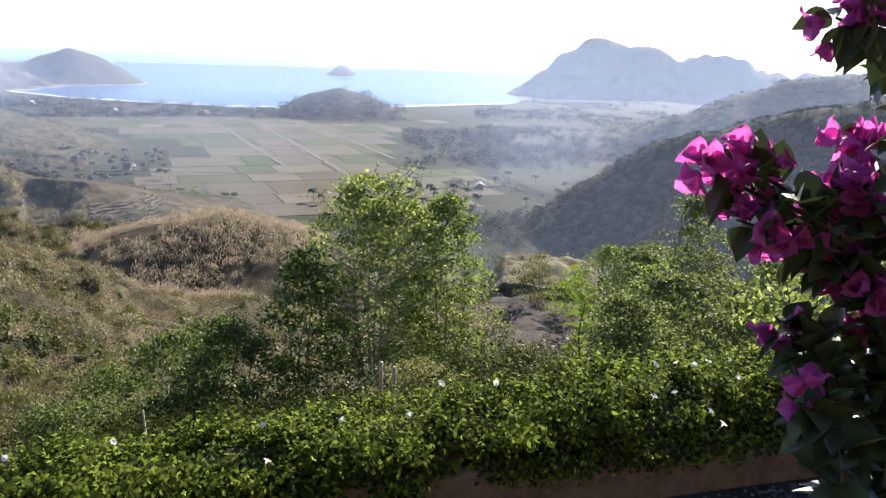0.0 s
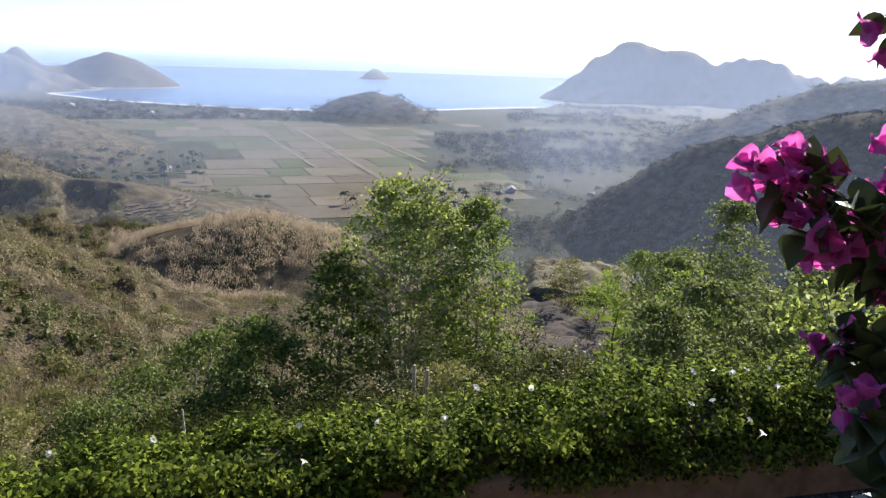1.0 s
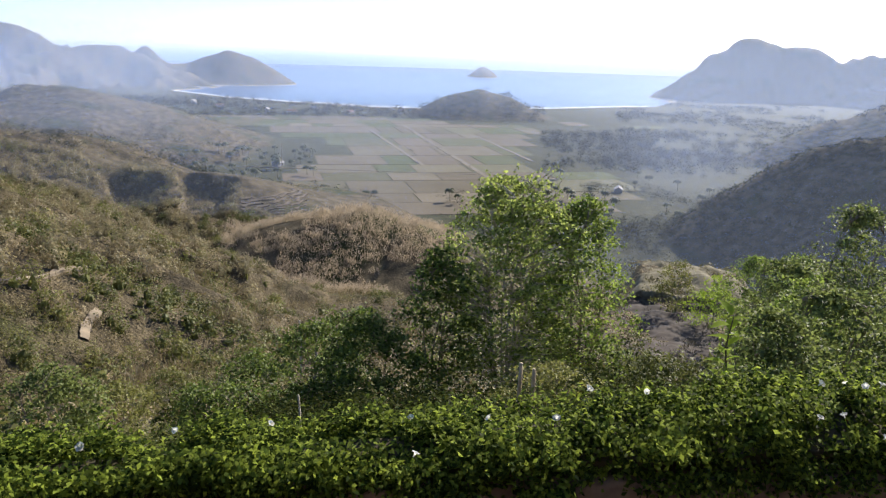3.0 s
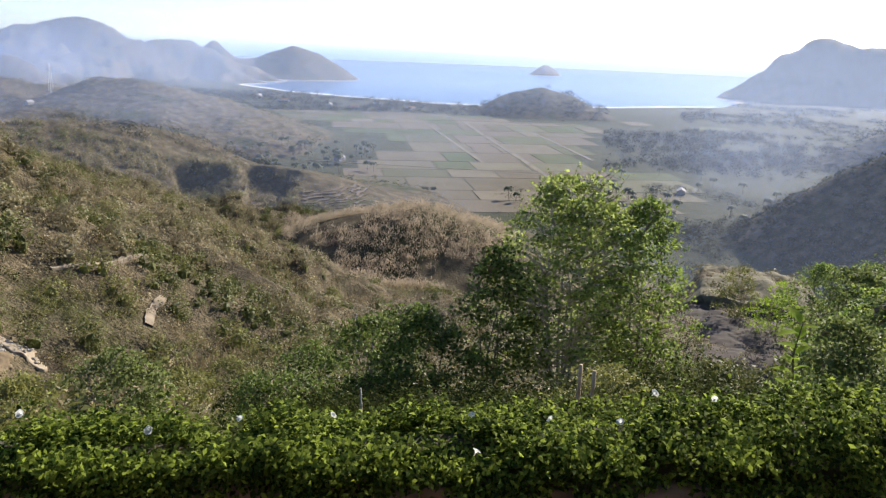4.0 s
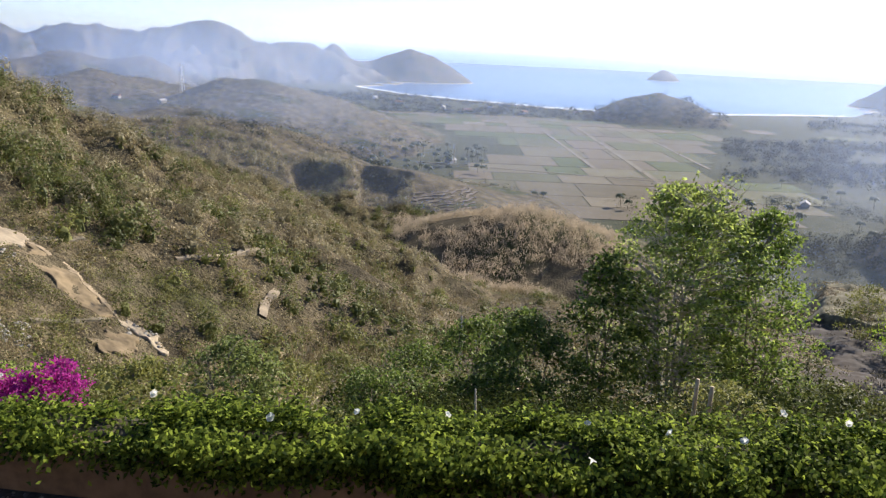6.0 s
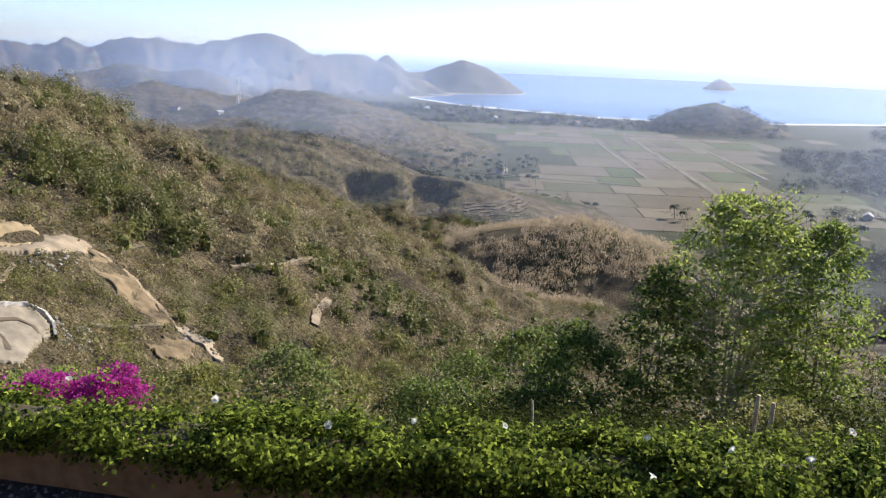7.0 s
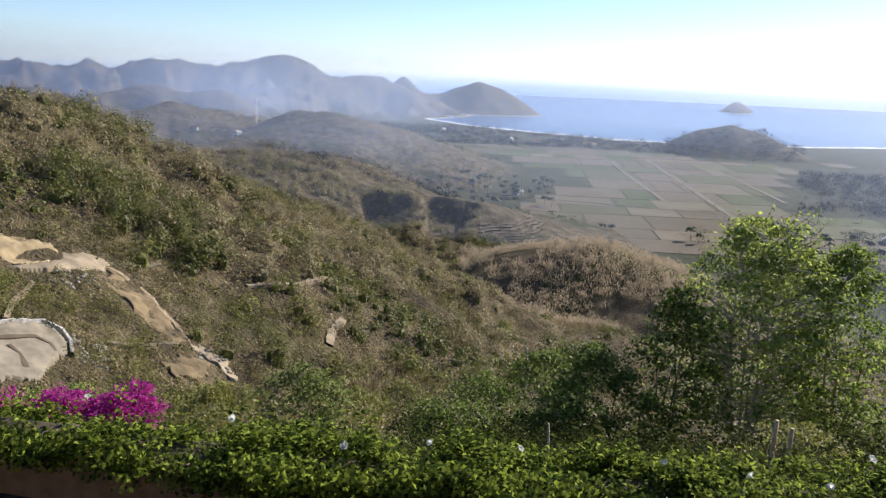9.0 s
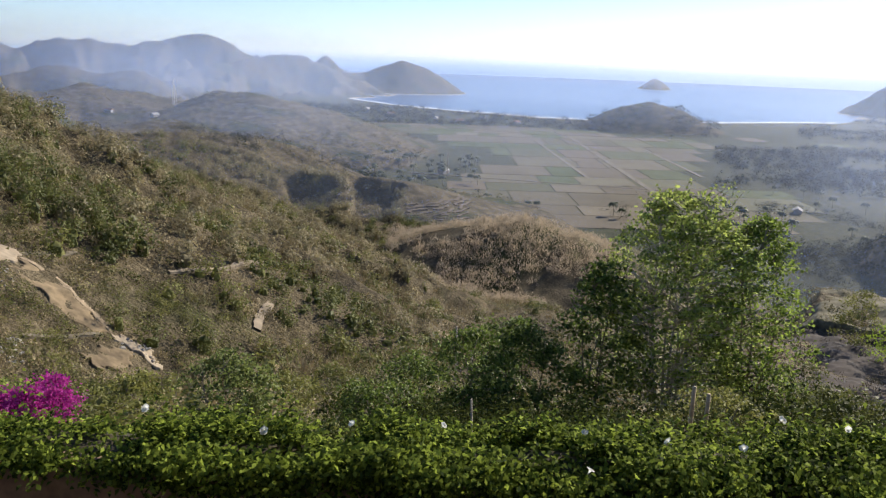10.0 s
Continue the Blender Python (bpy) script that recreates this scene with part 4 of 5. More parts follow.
BELOW = "trees and shrubs below the terrace"
tall_tree = tree("tree", on_ground(5.0, 24), 7.25, 4.9, "light green broadleaf tree with several thin pale stems on the slope", 5, 700, 22, (0.135, 0.08), 0.21, M_TREE, M_PALEBARK, radius=0.06, stems=6, low=0.17, gaps=0.12, lumpy=0.6, flat=0.17,
     shape=((0, 0.4), (0.2, 0.9), (0.45, 1.0), (0.65, 0.92), (0.82, 0.72), (0.93, 0.5), (1, 0.3)), group=BELOW)
trng = np.random.default_rng(91)
twigs, tips = Heap(), []
for k in range(22):          # bare twigs that stand out above the crown
    w, r, z = trng.uniform(0, 2 * math.pi), trng.uniform(0.2, 1.0), trng.uniform(6.2, 6.9)
    p = np.array([math.cos(w) * r, math.sin(w) * r, z])
    q = p + np.array([math.cos(w) * trng.uniform(0.3, 1.0) + 0.25, math.sin(w) * 0.5, trng.uniform(0.35, 0.8)])
    twigs.add(tube([p, p * 0.5 + q * 0.5 + trng.normal(size=3) * 0.05, q], [0.016, 0.011, 0.006], 4))
    tips += [p + (q - p) * t + trng.normal(size=3) * 0.06 for t in trng.uniform(0.4, 1.05, 7)]
obj("twig", twigs.mesh("twig"), M_BARK, tall_tree, label="thin bare twigs above the crown", kind="stuff")
obj("sprig", quads("sprig", leaves(trng, np.array(tips), 0.13, 0.08, 1.0)), M_TREE, tall_tree, label="sparse leaves on the topmost twigs", kind="stuff")
for az, d, h, wd, n, per, lf, puff, mt, lab, seed in [
    (10.2, 23, 5.2, 2.4, 170, 20, (0.16, 0.09), 0.2, M_DEEP, "deep green tree close to the tall tree", 22),
    (15.5, 21, 3.2, 2.6, 90, 44, (0.13, 0.075), 0.22, M_DEEP, "green bushy shrub beside the tall tree", 21),
    (19.5, 20, 2.7, 2.6, 80, 44, (0.12, 0.07), 0.20, M_DEEP, "green shrub on the slope", 23),
    (24.0, 24, 2.2, 2.8, 70, 40, (0.12, 0.07), 0.22, M_DEEP, "low green shrub on the slope", 24),
    (17.5, 30, 4.2, 2.4, 80, 34, (0.13, 0.07), 0.26, M_DEEP, "thin feathery green shrub on the slope", 25),
    (0.0, 25, 6.3, 3.7, 340, 22, (0.14, 0.085), 0.21, M_TREEMID, "green tree close beside the tall tree", 26),
    (-4.4, 40, 2.2, 2.0, 40, 30, (0.14, 0.08), 0.22, M_TREEDARK, "small dark tree in the hollow", 27),
    (-9.6, 62, 4.2, 3.6, 60, 30, (0.2, 0.11), 0.3, M_LIME, "pale yellow-green shrub above the bare scarp", 39),
    (-7.0, 66, 4.6, 3.4, 70, 24, (0.2, 0.11), 0.3, M_TREE2, "thin olive tree above the bare scarp", 65),
    (-12.2, 58, 6.0, 5.0, 140, 34, (0.2, 0.11), 0.34, M_TREEMID, "hazy green tree above the bare scarp", 66),
    (-15.0, 56, 6.0, 4.6, 130, 34, (0.2, 0.11), 0.34, M_TREEMID, "hazy green tree on the brow of the hill", 67),
    (-5.6, 20, 0.9, 1.5, 60, 30, (0.09, 0.05), 0.13, M_TREEDARK, "dark olive shrub at the edge of the hollow", 68),
    (-7.6, 17, 0.8, 1.4, 60, 30, (0.09, 0.05), 0.13, M_TREEDARK, "dark olive shrub at the edge of the hollow", 69),
    (-10.4, 16, 1.0, 1.5, 70, 30, (0.09, 0.05), 0.13, M_TREEDARK, "dark olive shrub at the edge of the hollow", 70),
    (-13.0, 15, 1.9, 1.8, 80, 30, (0.10, 0.055), 0.14, M_TREEMID, "leafy green shrub behind the hedge", 71),
    (-14.2, 26, 4.6, 3.2, 120, 42, (0.14, 0.08), 0.25, M_OLIVE, "yellow-green tree on the brow of the hill", 28),
    (-18.0, 30, 6.9, 3.4, 260, 30, (0.15, 0.085), 0.26, M_OLIVE, "tall olive tree on the brow of the hill", 29),
    (-17.0, 15, 2.6, 2.6, 110, 44, (0.11, 0.06), 0.17, M_OLIVE, "grey-green shrub behind the hedge", 30),
    (-21.5, 16, 2.6, 2.4, 100, 44, (0.11, 0.06), 0.17, M_OLIVE, "grey-green shrub behind the hedge", 31),
    (-13.5, 12, 1.8, 1.8, 90, 44, (0.09, 0.05), 0.13, M_OLIVE, "grey-green shrub behind the hedge", 32),
    (-25.5, 19, 4.6, 3.4, 150, 44, (0.13, 0.08), 0.22, M_OLIVE, "green tree behind the bougainvillea", 33),
    (1.5, 13, 0.9, 1.8, 60, 40, (0.07, 0.04), 0.12, M_TREE2, "low olive shrub under the tall tree", 36),
    (37.5, 13, 1.75, 1.8, 110, 44, (0.08, 0.045), 0.12, M_OLIVE, "rounded olive shrub behind the hedge", 37),
    (44.0, 16, 1.6, 2.4, 80, 40, (0.09, 0.05), 0.15, M_TREE2, "rounded olive shrub behind the hedge", 40),
    (56.0, 13, 1.7, 2.4, 90, 40, (0.08, 0.045), 0.15, M_TREE, "green shrub behind the hedge", 41),
    (30.0, 34, 2.4, 2.6, 60, 40, (0.12, 0.07), 0.20, M_TREE2, "olive shrub on the slope", 38),
    (-27.5, 8, 2.2, 2.2, 90, 40, (0.09, 0.05), 0.14, M_TREE, "green shrub behind the bougainvillea", 42),
    (-15.5, 20, 3.4, 2.6, 110, 40, (0.12, 0.065), 0.18, M_TREEMID, "bright green shrub on the brow of the hill", 46),
    (-19.5, 20, 3.3, 2.8, 110, 40, (0.12, 0.065), 0.18, M_OLIVE, "olive shrub on the brow of the hill", 47),
    (-23.0, 22, 4.2, 3.0, 120, 40, (0.13, 0.07), 0.2, M_OLIVE, "olive tree on the brow of the hill", 48),
    (27.0, 14, 1.1, 2.2, 80, 40, (0.08, 0.045), 0.13, M_DEEP, "low green shrub behind the hedge", 50),
    (46.5, 26, 2.0, 3.0, 80, 40, (0.10, 0.06), 0.18, M_TREE2, "olive shrub on the slope", 53),
    (52.5, 24, 2.2, 3.0, 80, 40, (0.10, 0.06), 0.18, M_TREE, "green shrub on the slope", 54),
    (41.5, 34, 2.2, 3.4, 80, 40, (0.12, 0.07), 0.2, M_TREE2, "olive shrub on the slope", 55),
    (57.5, 36, 3.0, 3.6, 90, 40, (0.12, 0.07), 0.2, M_TREE, "green shrub on the slope", 56),
    (34.0, 20, 1.5, 2.4, 70, 40, (0.09, 0.05), 0.15, M_TREE2, "low olive shrub on the slope", 57),
    (49.0, 14, 1.5, 2.4, 80, 40, (0.09, 0.05), 0.15, M_TREE2, "olive shrub behind the hedge", 52),
]:
    tree("shrub" if h < 3.6 else "tree", on_ground(az, d), h, wd, lab, seed, n, per, lf, puff, mt, stems=4, radius=0.012 + 0.006 * h, low=0.06,
         shape=((0, 0.5), (0.2, 0.95), (0.5, 1.0), (0.8, 0.7), (1, 0.2)), category="shrub" if h < 3.6 else "tree", group=BELOW)
tree("tree", on_ground(36.7, 42), 3.4, 1.8, "nearly bare little tree with a pale trunk", 51, 16, 24, (0.12, 0.06), 0.2, M_TREE2, M_PALEBARK, stems=1, radius=0.06, low=0.65, group=BELOW)

# earth banks of the farm terraces on the far hill, with a few bushes along them
tufts = []
reach = np.linspace(362, 450, 120)
for i in range(12):
    level, line = 39.5 + 0.95 * i, []
    for a in np.linspace(24.2, 13.2, 30):         # each bank keeps to one height
        way = np.array([tuple(at(a, d)) for d in reach])
        z = height(way[:, 0], way[:, 1])
        top = int(np.argmax(z))
        below = np.nonzero(z[:top + 1] < level)[0]
        if z[top] > level and len(below):
            line.append(at(a, reach[below[-1]] + 0.6 * rng.normal()))
    if len(line) < 4:
        continue
    k = 0
    while k < len(line) - 2:
        n = int(rng.integers(3, 8))
        piece = line[k:k + n]
        k += n if rng.random() < 0.6 else n - 1
        if len(piece) < 2:
            break
        obj("terrace_bank", Heap().add(strip(piece, rng.uniform(0.6, 1.4), rng.uniform(0.2, 0.7), 1.3, 0.9)).mesh("terrace_bank", False), M_TERRACE,
            label="curving earth bank of a farm terrace", category="earth bank", group="terraces on the hill")
        for p, q in zip(piece, piece[1:]):
            for _ in range(4):
                w = p.lerp(q, rng.random())
                tufts.append((w.x + rng.normal() * 1.2, w.y + rng.normal() * 1.2))
clumps("scrub", rng, np.array(tufts), 0.7, 0.9, 14, 0.34, M_DARKDRY, "small dark bushes along the farm terraces")


# ---------------------------------------------------------------- terrace edge: kerb, gravel, hedge
def along(normal_az, dist, s, z):
    """A place on a straight line: dist off along the bearing, s metres to the right along the line."""
    n, t = at(normal_az, 1), at(normal_az - 90, 1)
    p = n * dist + t * s
    return Vector((p.x, p.y, z))


HEDGE_AZ, KERB_AZ = 16.0, 16.0
RISE_S, RISE = [-4, -2, -1.3, -0.5, 0, 0.7, 1.3, 2.0, 2.5, 6.5], [-0.015, -0.02, -0.025, 0.015, 0.055, 0.07, 0.10, 0.135, 0.12, 0.12]
CREST_S, CREST = [-7, -2.5, 0, 1.0, 2.4, 6.5], [2.93, 2.95, 2.98, 3.06, 3.15, 3.2]
GRAVEL_Z, KERB_Z = EYE - 1.88, EYE - 1.66
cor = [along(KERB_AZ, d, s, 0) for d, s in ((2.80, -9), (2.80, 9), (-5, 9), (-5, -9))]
obj("terrace", mesh_of("terrace", *slab(cor, GRAVEL_Z - 0.12, GRAVEL_Z)), M_GRAVEL, label="gravel of the terrace, its shade put into the dark colour", category="gravel", kind="structure")
# the rendered face of the planter: a long, slightly wavy wall with a rounded top edge
v, f = [], []
rows = ((2.79, GRAVEL_Z - 0.1), (2.775, GRAVEL_Z + 0.03), (2.78, KERB_Z - 0.06), (2.785, KERB_Z - 0.02), (2.80, KERB_Z - 0.004), (2.83, KERB_Z), (2.93, KERB_Z), (2.94, GRAVEL_Z - 0.1))
cols = np.linspace(-9, 9, 181)
for q in cols:
    for dd, z in rows:
        wob = 0.006 * noise.noise(Vector((q * 2.1, z * 4, 0))) + 0.004 * noise.noise(Vector((q * 9, z * 12, 3)))
        v.append(along(KERB_AZ, dd + wob, q, z + (0.5 * wob if z > GRAVEL_Z else 0)))
for i in range(len(cols) - 1):
    for j in range(len(rows) - 1):
        a, b = len(rows) * i + j, len(rows) * (i + 1) + j
        f.append((a, b, b + 1, a + 1))
obj("planter_wall", mesh_of("planter_wall", v, f, True), M_KERB, label="low brown rendered wall of the planter under the hedge", category="wall", kind="structure")
cor = [along(KERB_AZ, d, s, 0) for d, s in ((3.16, -9), (3.16, 9), (2.95, 9), (2.95, -9))]
obj("planter_soil", mesh_of("planter_soil", *slab(cor, EYE - 2.5, EYE - 1.74)), M_SOIL, label="dark soil of the planter under the hedge", category="soil", kind="structure")
# loose pebbles on the gravel at the foot of the wall
prng = np.random.default_rng(15)
heap = Heap()
for _ in range(2600):
    q, dd, r = prng.uniform(-4.5, 4.5), 2.76 - prng.exponential(0.25), prng.uniform(0.006, 0.016)
    c = along(KERB_AZ, dd, q, GRAVEL_Z)
    vs = [c + Vector((r * math.cos(w) * prng.uniform(0.7, 1.3), r * math.sin(w) * prng.uniform(0.7, 1.3), -0.002)) for w in (0, 1.3, 2.5, 3.8, 5.0)] + [c + Vector((0, 0, r * 0.8))]
    heap.add((vs, [(k, (k + 1) % 5, 5) for k in range(5)]))
obj("pebbles", heap.mesh("pebbles", False), M_PEBBLE, label="loose grey pebbles at the foot of the wall", category="gravel", kind="stuff")


# unseen walls and roof round the eye, added to cut skylight on the hedge
WALL_LABEL = "unseen plain plaster wall added round the eye to cut skylight"
for name, c in (("wall_back", ((-3.2, -9.2), (-3.2, 9.2), (-3.0, 9.2), (-3.0, -9.2))), ("wall_left", ((-3.0, -9.2), (-3.0, -9.0), (0.2, -9.0), (0.2, -9.2))), ("wall_right", ((-3.0, 9.0), (-3.0, 9.2), (0.2, 9.2), (0.2, 9.0)))):
    obj(name, mesh_of(name, *slab([along(KERB_AZ, d, s, 0) for d, s in c], GRAVEL_Z, EYE + 1.0)), M_WALL, label=WALL_LABEL, category="wall", kind="structure")
obj("ceiling", mesh_of("ceiling", *slab([along(KERB_AZ, d, s, 0) for d, s in ((-3.2, -9.2), (-3.2, 9.2), (0.3, 9.2), (0.3, -9.2))], EYE + 1.0, EYE + 1.15)), M_WALL,
    label="unseen plain roof added over the eye to cut skylight", category="ceiling", kind="structure")


def hedge():
    rng = np.random.default_rng(21)
    sprays, per = 5800, 32                           # leafy shoots, with dark gaps between them
    n = sprays * per
    s = np.repeat(rng.uniform(-7.0, 6.5, sprays), per)
    w = np.repeat(rng.uniform(0, 1, sprays), per)    # 0 at the kerb, 1 behind
    push = np.repeat(rng.exponential(0.02, sprays), per)
    bulge = 0.03 * fbm(s, w * 0 + 3, 0.5, 3, 2) + 0.085 * fbm(s, w * 1.1, 0.22, 3, 4) + push
    s = s + rng.normal(size=n) * 0.036
    rise, crest = np.interp(s, RISE_S, RISE), np.interp(s, CREST_S, CREST)
    # the face hangs over the wall and bulges out below the crown
    front, back = np.interp(w, [0, 0.12, 0.28, 0.42], [2.80, 2.765, 2.775, 2.86]), np.interp(w, [0.42, 0.6, 1], [-0.10, 0.02, 0.26])
    prof_d = np.where(w < 0.42, front + (crest - 2.96) * np.clip(w / 0.42, 0, 1), crest + back) + rng.normal(size=n) * 0.024
    prof_h = np.interp(w, [0, 0.12, 0.28, 0.42, 0.6, 1], [1.685, 1.675, 1.645, 1.62, 1.612, 1.69]) + rng.normal(size=n) * 0.024
    deep = rng.uniform(0, 1, n) ** 2 * 0.10
    d = prof_d - bulge * (w < 0.5) + deep * (w < 0.4)
    z = EYE - prof_h + rise * np.clip(w * 3, 0, 1) + bulge * (w > 0.15) - deep * (w > 0.4)
    nv, tv = at(HEDGE_AZ, 1), at(HEDGE_AZ - 90, 1)
    c = np.stack([nv.x * d + tv.x * s, nv.y * d + tv.y * s, z], -1)
    out = np.stack([-nv.x * (w < 0.45), -nv.y * (w < 0.45), 0.5 + 0.7 * (w > 0.3)], -1)
    root = thing("hedge", along(HEDGE_AZ, 2.8, 0, EYE - 1.6), "low green trailing hedge with white flowers along the kerb", "hedge")
    off = np.array(root.location)
    obj("foliage", quads("foliage", leaves(rng, c - off, 0.029, 0.0165, 0.5, 0.3, out)), M_HEDGE, root, label="dense small glossy green leaves")
    # added inner sheet: keeps sun off the face, makes gaps between shoots dark
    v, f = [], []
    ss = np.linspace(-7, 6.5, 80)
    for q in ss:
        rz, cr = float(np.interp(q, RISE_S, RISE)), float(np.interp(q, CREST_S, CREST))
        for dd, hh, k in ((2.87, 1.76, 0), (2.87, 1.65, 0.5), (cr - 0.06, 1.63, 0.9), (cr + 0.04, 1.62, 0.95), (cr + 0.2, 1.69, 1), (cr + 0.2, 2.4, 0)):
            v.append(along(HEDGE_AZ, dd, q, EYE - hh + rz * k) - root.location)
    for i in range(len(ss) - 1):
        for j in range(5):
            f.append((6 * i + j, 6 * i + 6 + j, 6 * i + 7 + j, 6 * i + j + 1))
    obj("twig_core", mesh_of("twig_core", v, f), M_STEM, root, label="dark sheet inside the hedge that blocks sun and darkens the gaps")
    # white trumpet flowers
    spots = [(13.3, -26.2), (7.1, -26.1), (2.1, -25.8), (0.0, -23.6), (-4.5, -23.2), (-15.8, -21.0), (-17.5, -20.7), (-18.7, -20.6), (-19.5, -20.4), (-20.9, -20.0), (-21.7, -21.1), (-16.0, -23.2), (-17.6, -22.7), (-20.0, -23.5), (-20.9, -24.3), (13.2, -28.7), (30.8, -25.7), (24.0, -26.2), (36.7, -26.1), (44.5, -23.9), (53.8, -21.6)]
    prof = [(0.003, 0.0), (0.004, 0.016), (0.009, 0.026), (0.019, 0.032), (0.023, 0.031)]
    v, f = [], []
    for r, h in prof:
        for i in range(10):
            w = 2 * math.pi * i / 10
            k = 1 + (0.12 if i % 2 else -0.05) * (r > 0.01)
            v.append((r * k * math.cos(w), r * k * math.sin(w), h))
    for j in range(len(prof) - 1):
        for i in range(10):
            f.append((10 * j + i, 10 * j + (i + 1) % 10, 10 * j + 10 + (i + 1) % 10, 10 * j + 10 + i))
    bloom = mesh_of("flower", v, f, True)
    stalk = mesh_of("stalk", *tube([(0.004, 0.002, -0.05), (0.001, 0, -0.02), (0, 0, 0.003)], [0.0016, 0.0016, 0.0026], 5), True)
    for a, e in spots:
        side = 3.0 * math.tan(radians(HEDGE_AZ - a))
        line = 1.54 - float(np.interp(side, RISE_S, RISE))
        d = min(line / math.sin(radians(-e)), float(np.interp(side, CREST_S, CREST)) / math.cos(radians(HEDGE_AZ - a)) / math.cos(radians(e)))
        p = at(a, d * math.cos(radians(e)), EYE + d * math.sin(radians(e)))
        ob = obj("flower", bloom, M_PETAL, root, label="white trumpet flower")
        obj("stalk", stalk, M_LIME, ob, label="thin green flower stalk")
        tilt = Vector((-p.x, -p.y, 2.6 * d)).normalized() + Vector(rng.normal(size=3) * 0.7)
        ob.matrix_local = Matrix.Translation(p - root.location) @ tilt.to_track_quat('Z', 'Y').to_matrix().to_4x4() @ Matrix.Scale(rng.uniform(0.55, 0.8), 4)
    return root


hedge()


# ---------------------------------------------------------------- fence posts, young plant, far bougainvillea
for a, d, top, bot in ((4.45, 6.1, -21.8, -27), (3.45, 6.0, -22.2, -27)):
    p = at(a, d * 0.92)
    zt, zb = EYE + d * math.sin(radians(top)), float(height(p.x, p.y)) - 0.2
    root = thing("fence_post", (p.x, p.y, zb), "weathered wooden fence post behind the hedge", "post", "fence posts")
    rr = random.Random(int(a * 10))
    vs, fs = tube([(0.001 * i, 0.003 * rr.uniform(-1, 1), (zt - zb) * i / 5) for i in range(6)], [0.017, 0.017, 0.016, 0.016, 0.015, 0.014], 8)
    obj("pole", mesh_of("pole", vs, fs, True), M_POST, root)


# ---------------------------------------------------------------- bougainvillea beside the terrace
def leaf_mesh(name, length, width, fold, curl, rows=4):
    v, f = [], []
    for i in range(rows + 1):
        t = i / rows
        w = width / 2 * math.sin(math.pi * min(1, t ** 0.75 * 0.97 + 0.03)) ** 0.9
        if i == rows:
            w = 0.0004
        x, z = length * t, -curl * length * t * t
        v += [(x, -w, z + fold * w), (x, 0, z), (x, w, z + fold * w)]
    for i in range(rows):
        a, b = 3 * i, 3 * i + 3
        f += [(a, b, b + 1, a + 1), (a + 1, b + 1, b + 2, a + 2)]
    return mesh_of(name, v, f, True)


def bract_mesh(name, size, open_by, seed):
    """Three papery bracts round a small centre."""
    rr = random.Random(seed)
    v, f = [], []
    for b in range(3):
        w0 = 2 * math.pi * b / 3
        rot = Matrix.Rotation(w0, 4, 'Z') @ Matrix.Rotation(-open_by + rr.uniform(-0.2, 0.2), 4, 'Y')
        k = len(v)
        n = 7
        for i in range(n + 1):
            t = i / n
            w = size * 0.44 * math.sin(math.pi * (0.06 + 0.92 * t ** 0.9)) ** 0.62 if i < n else 0.0012
            for j in (-1, -0.5, 0, 0.5, 1):
                cup = 0.55 * abs(j) ** 1.8 * w + 0.004 * math.sin(7 * t + 3 * j + seed)
                v.append(rot @ Vector((size * t, w * j, cup - 0.18 * size * t * t)))
        for i in range(n):
            for j in range(4):
                a = k + 5 * i + j
                f.append((a, a + 5, a + 6, a + 1))
    return mesh_of(name, v, f, True)


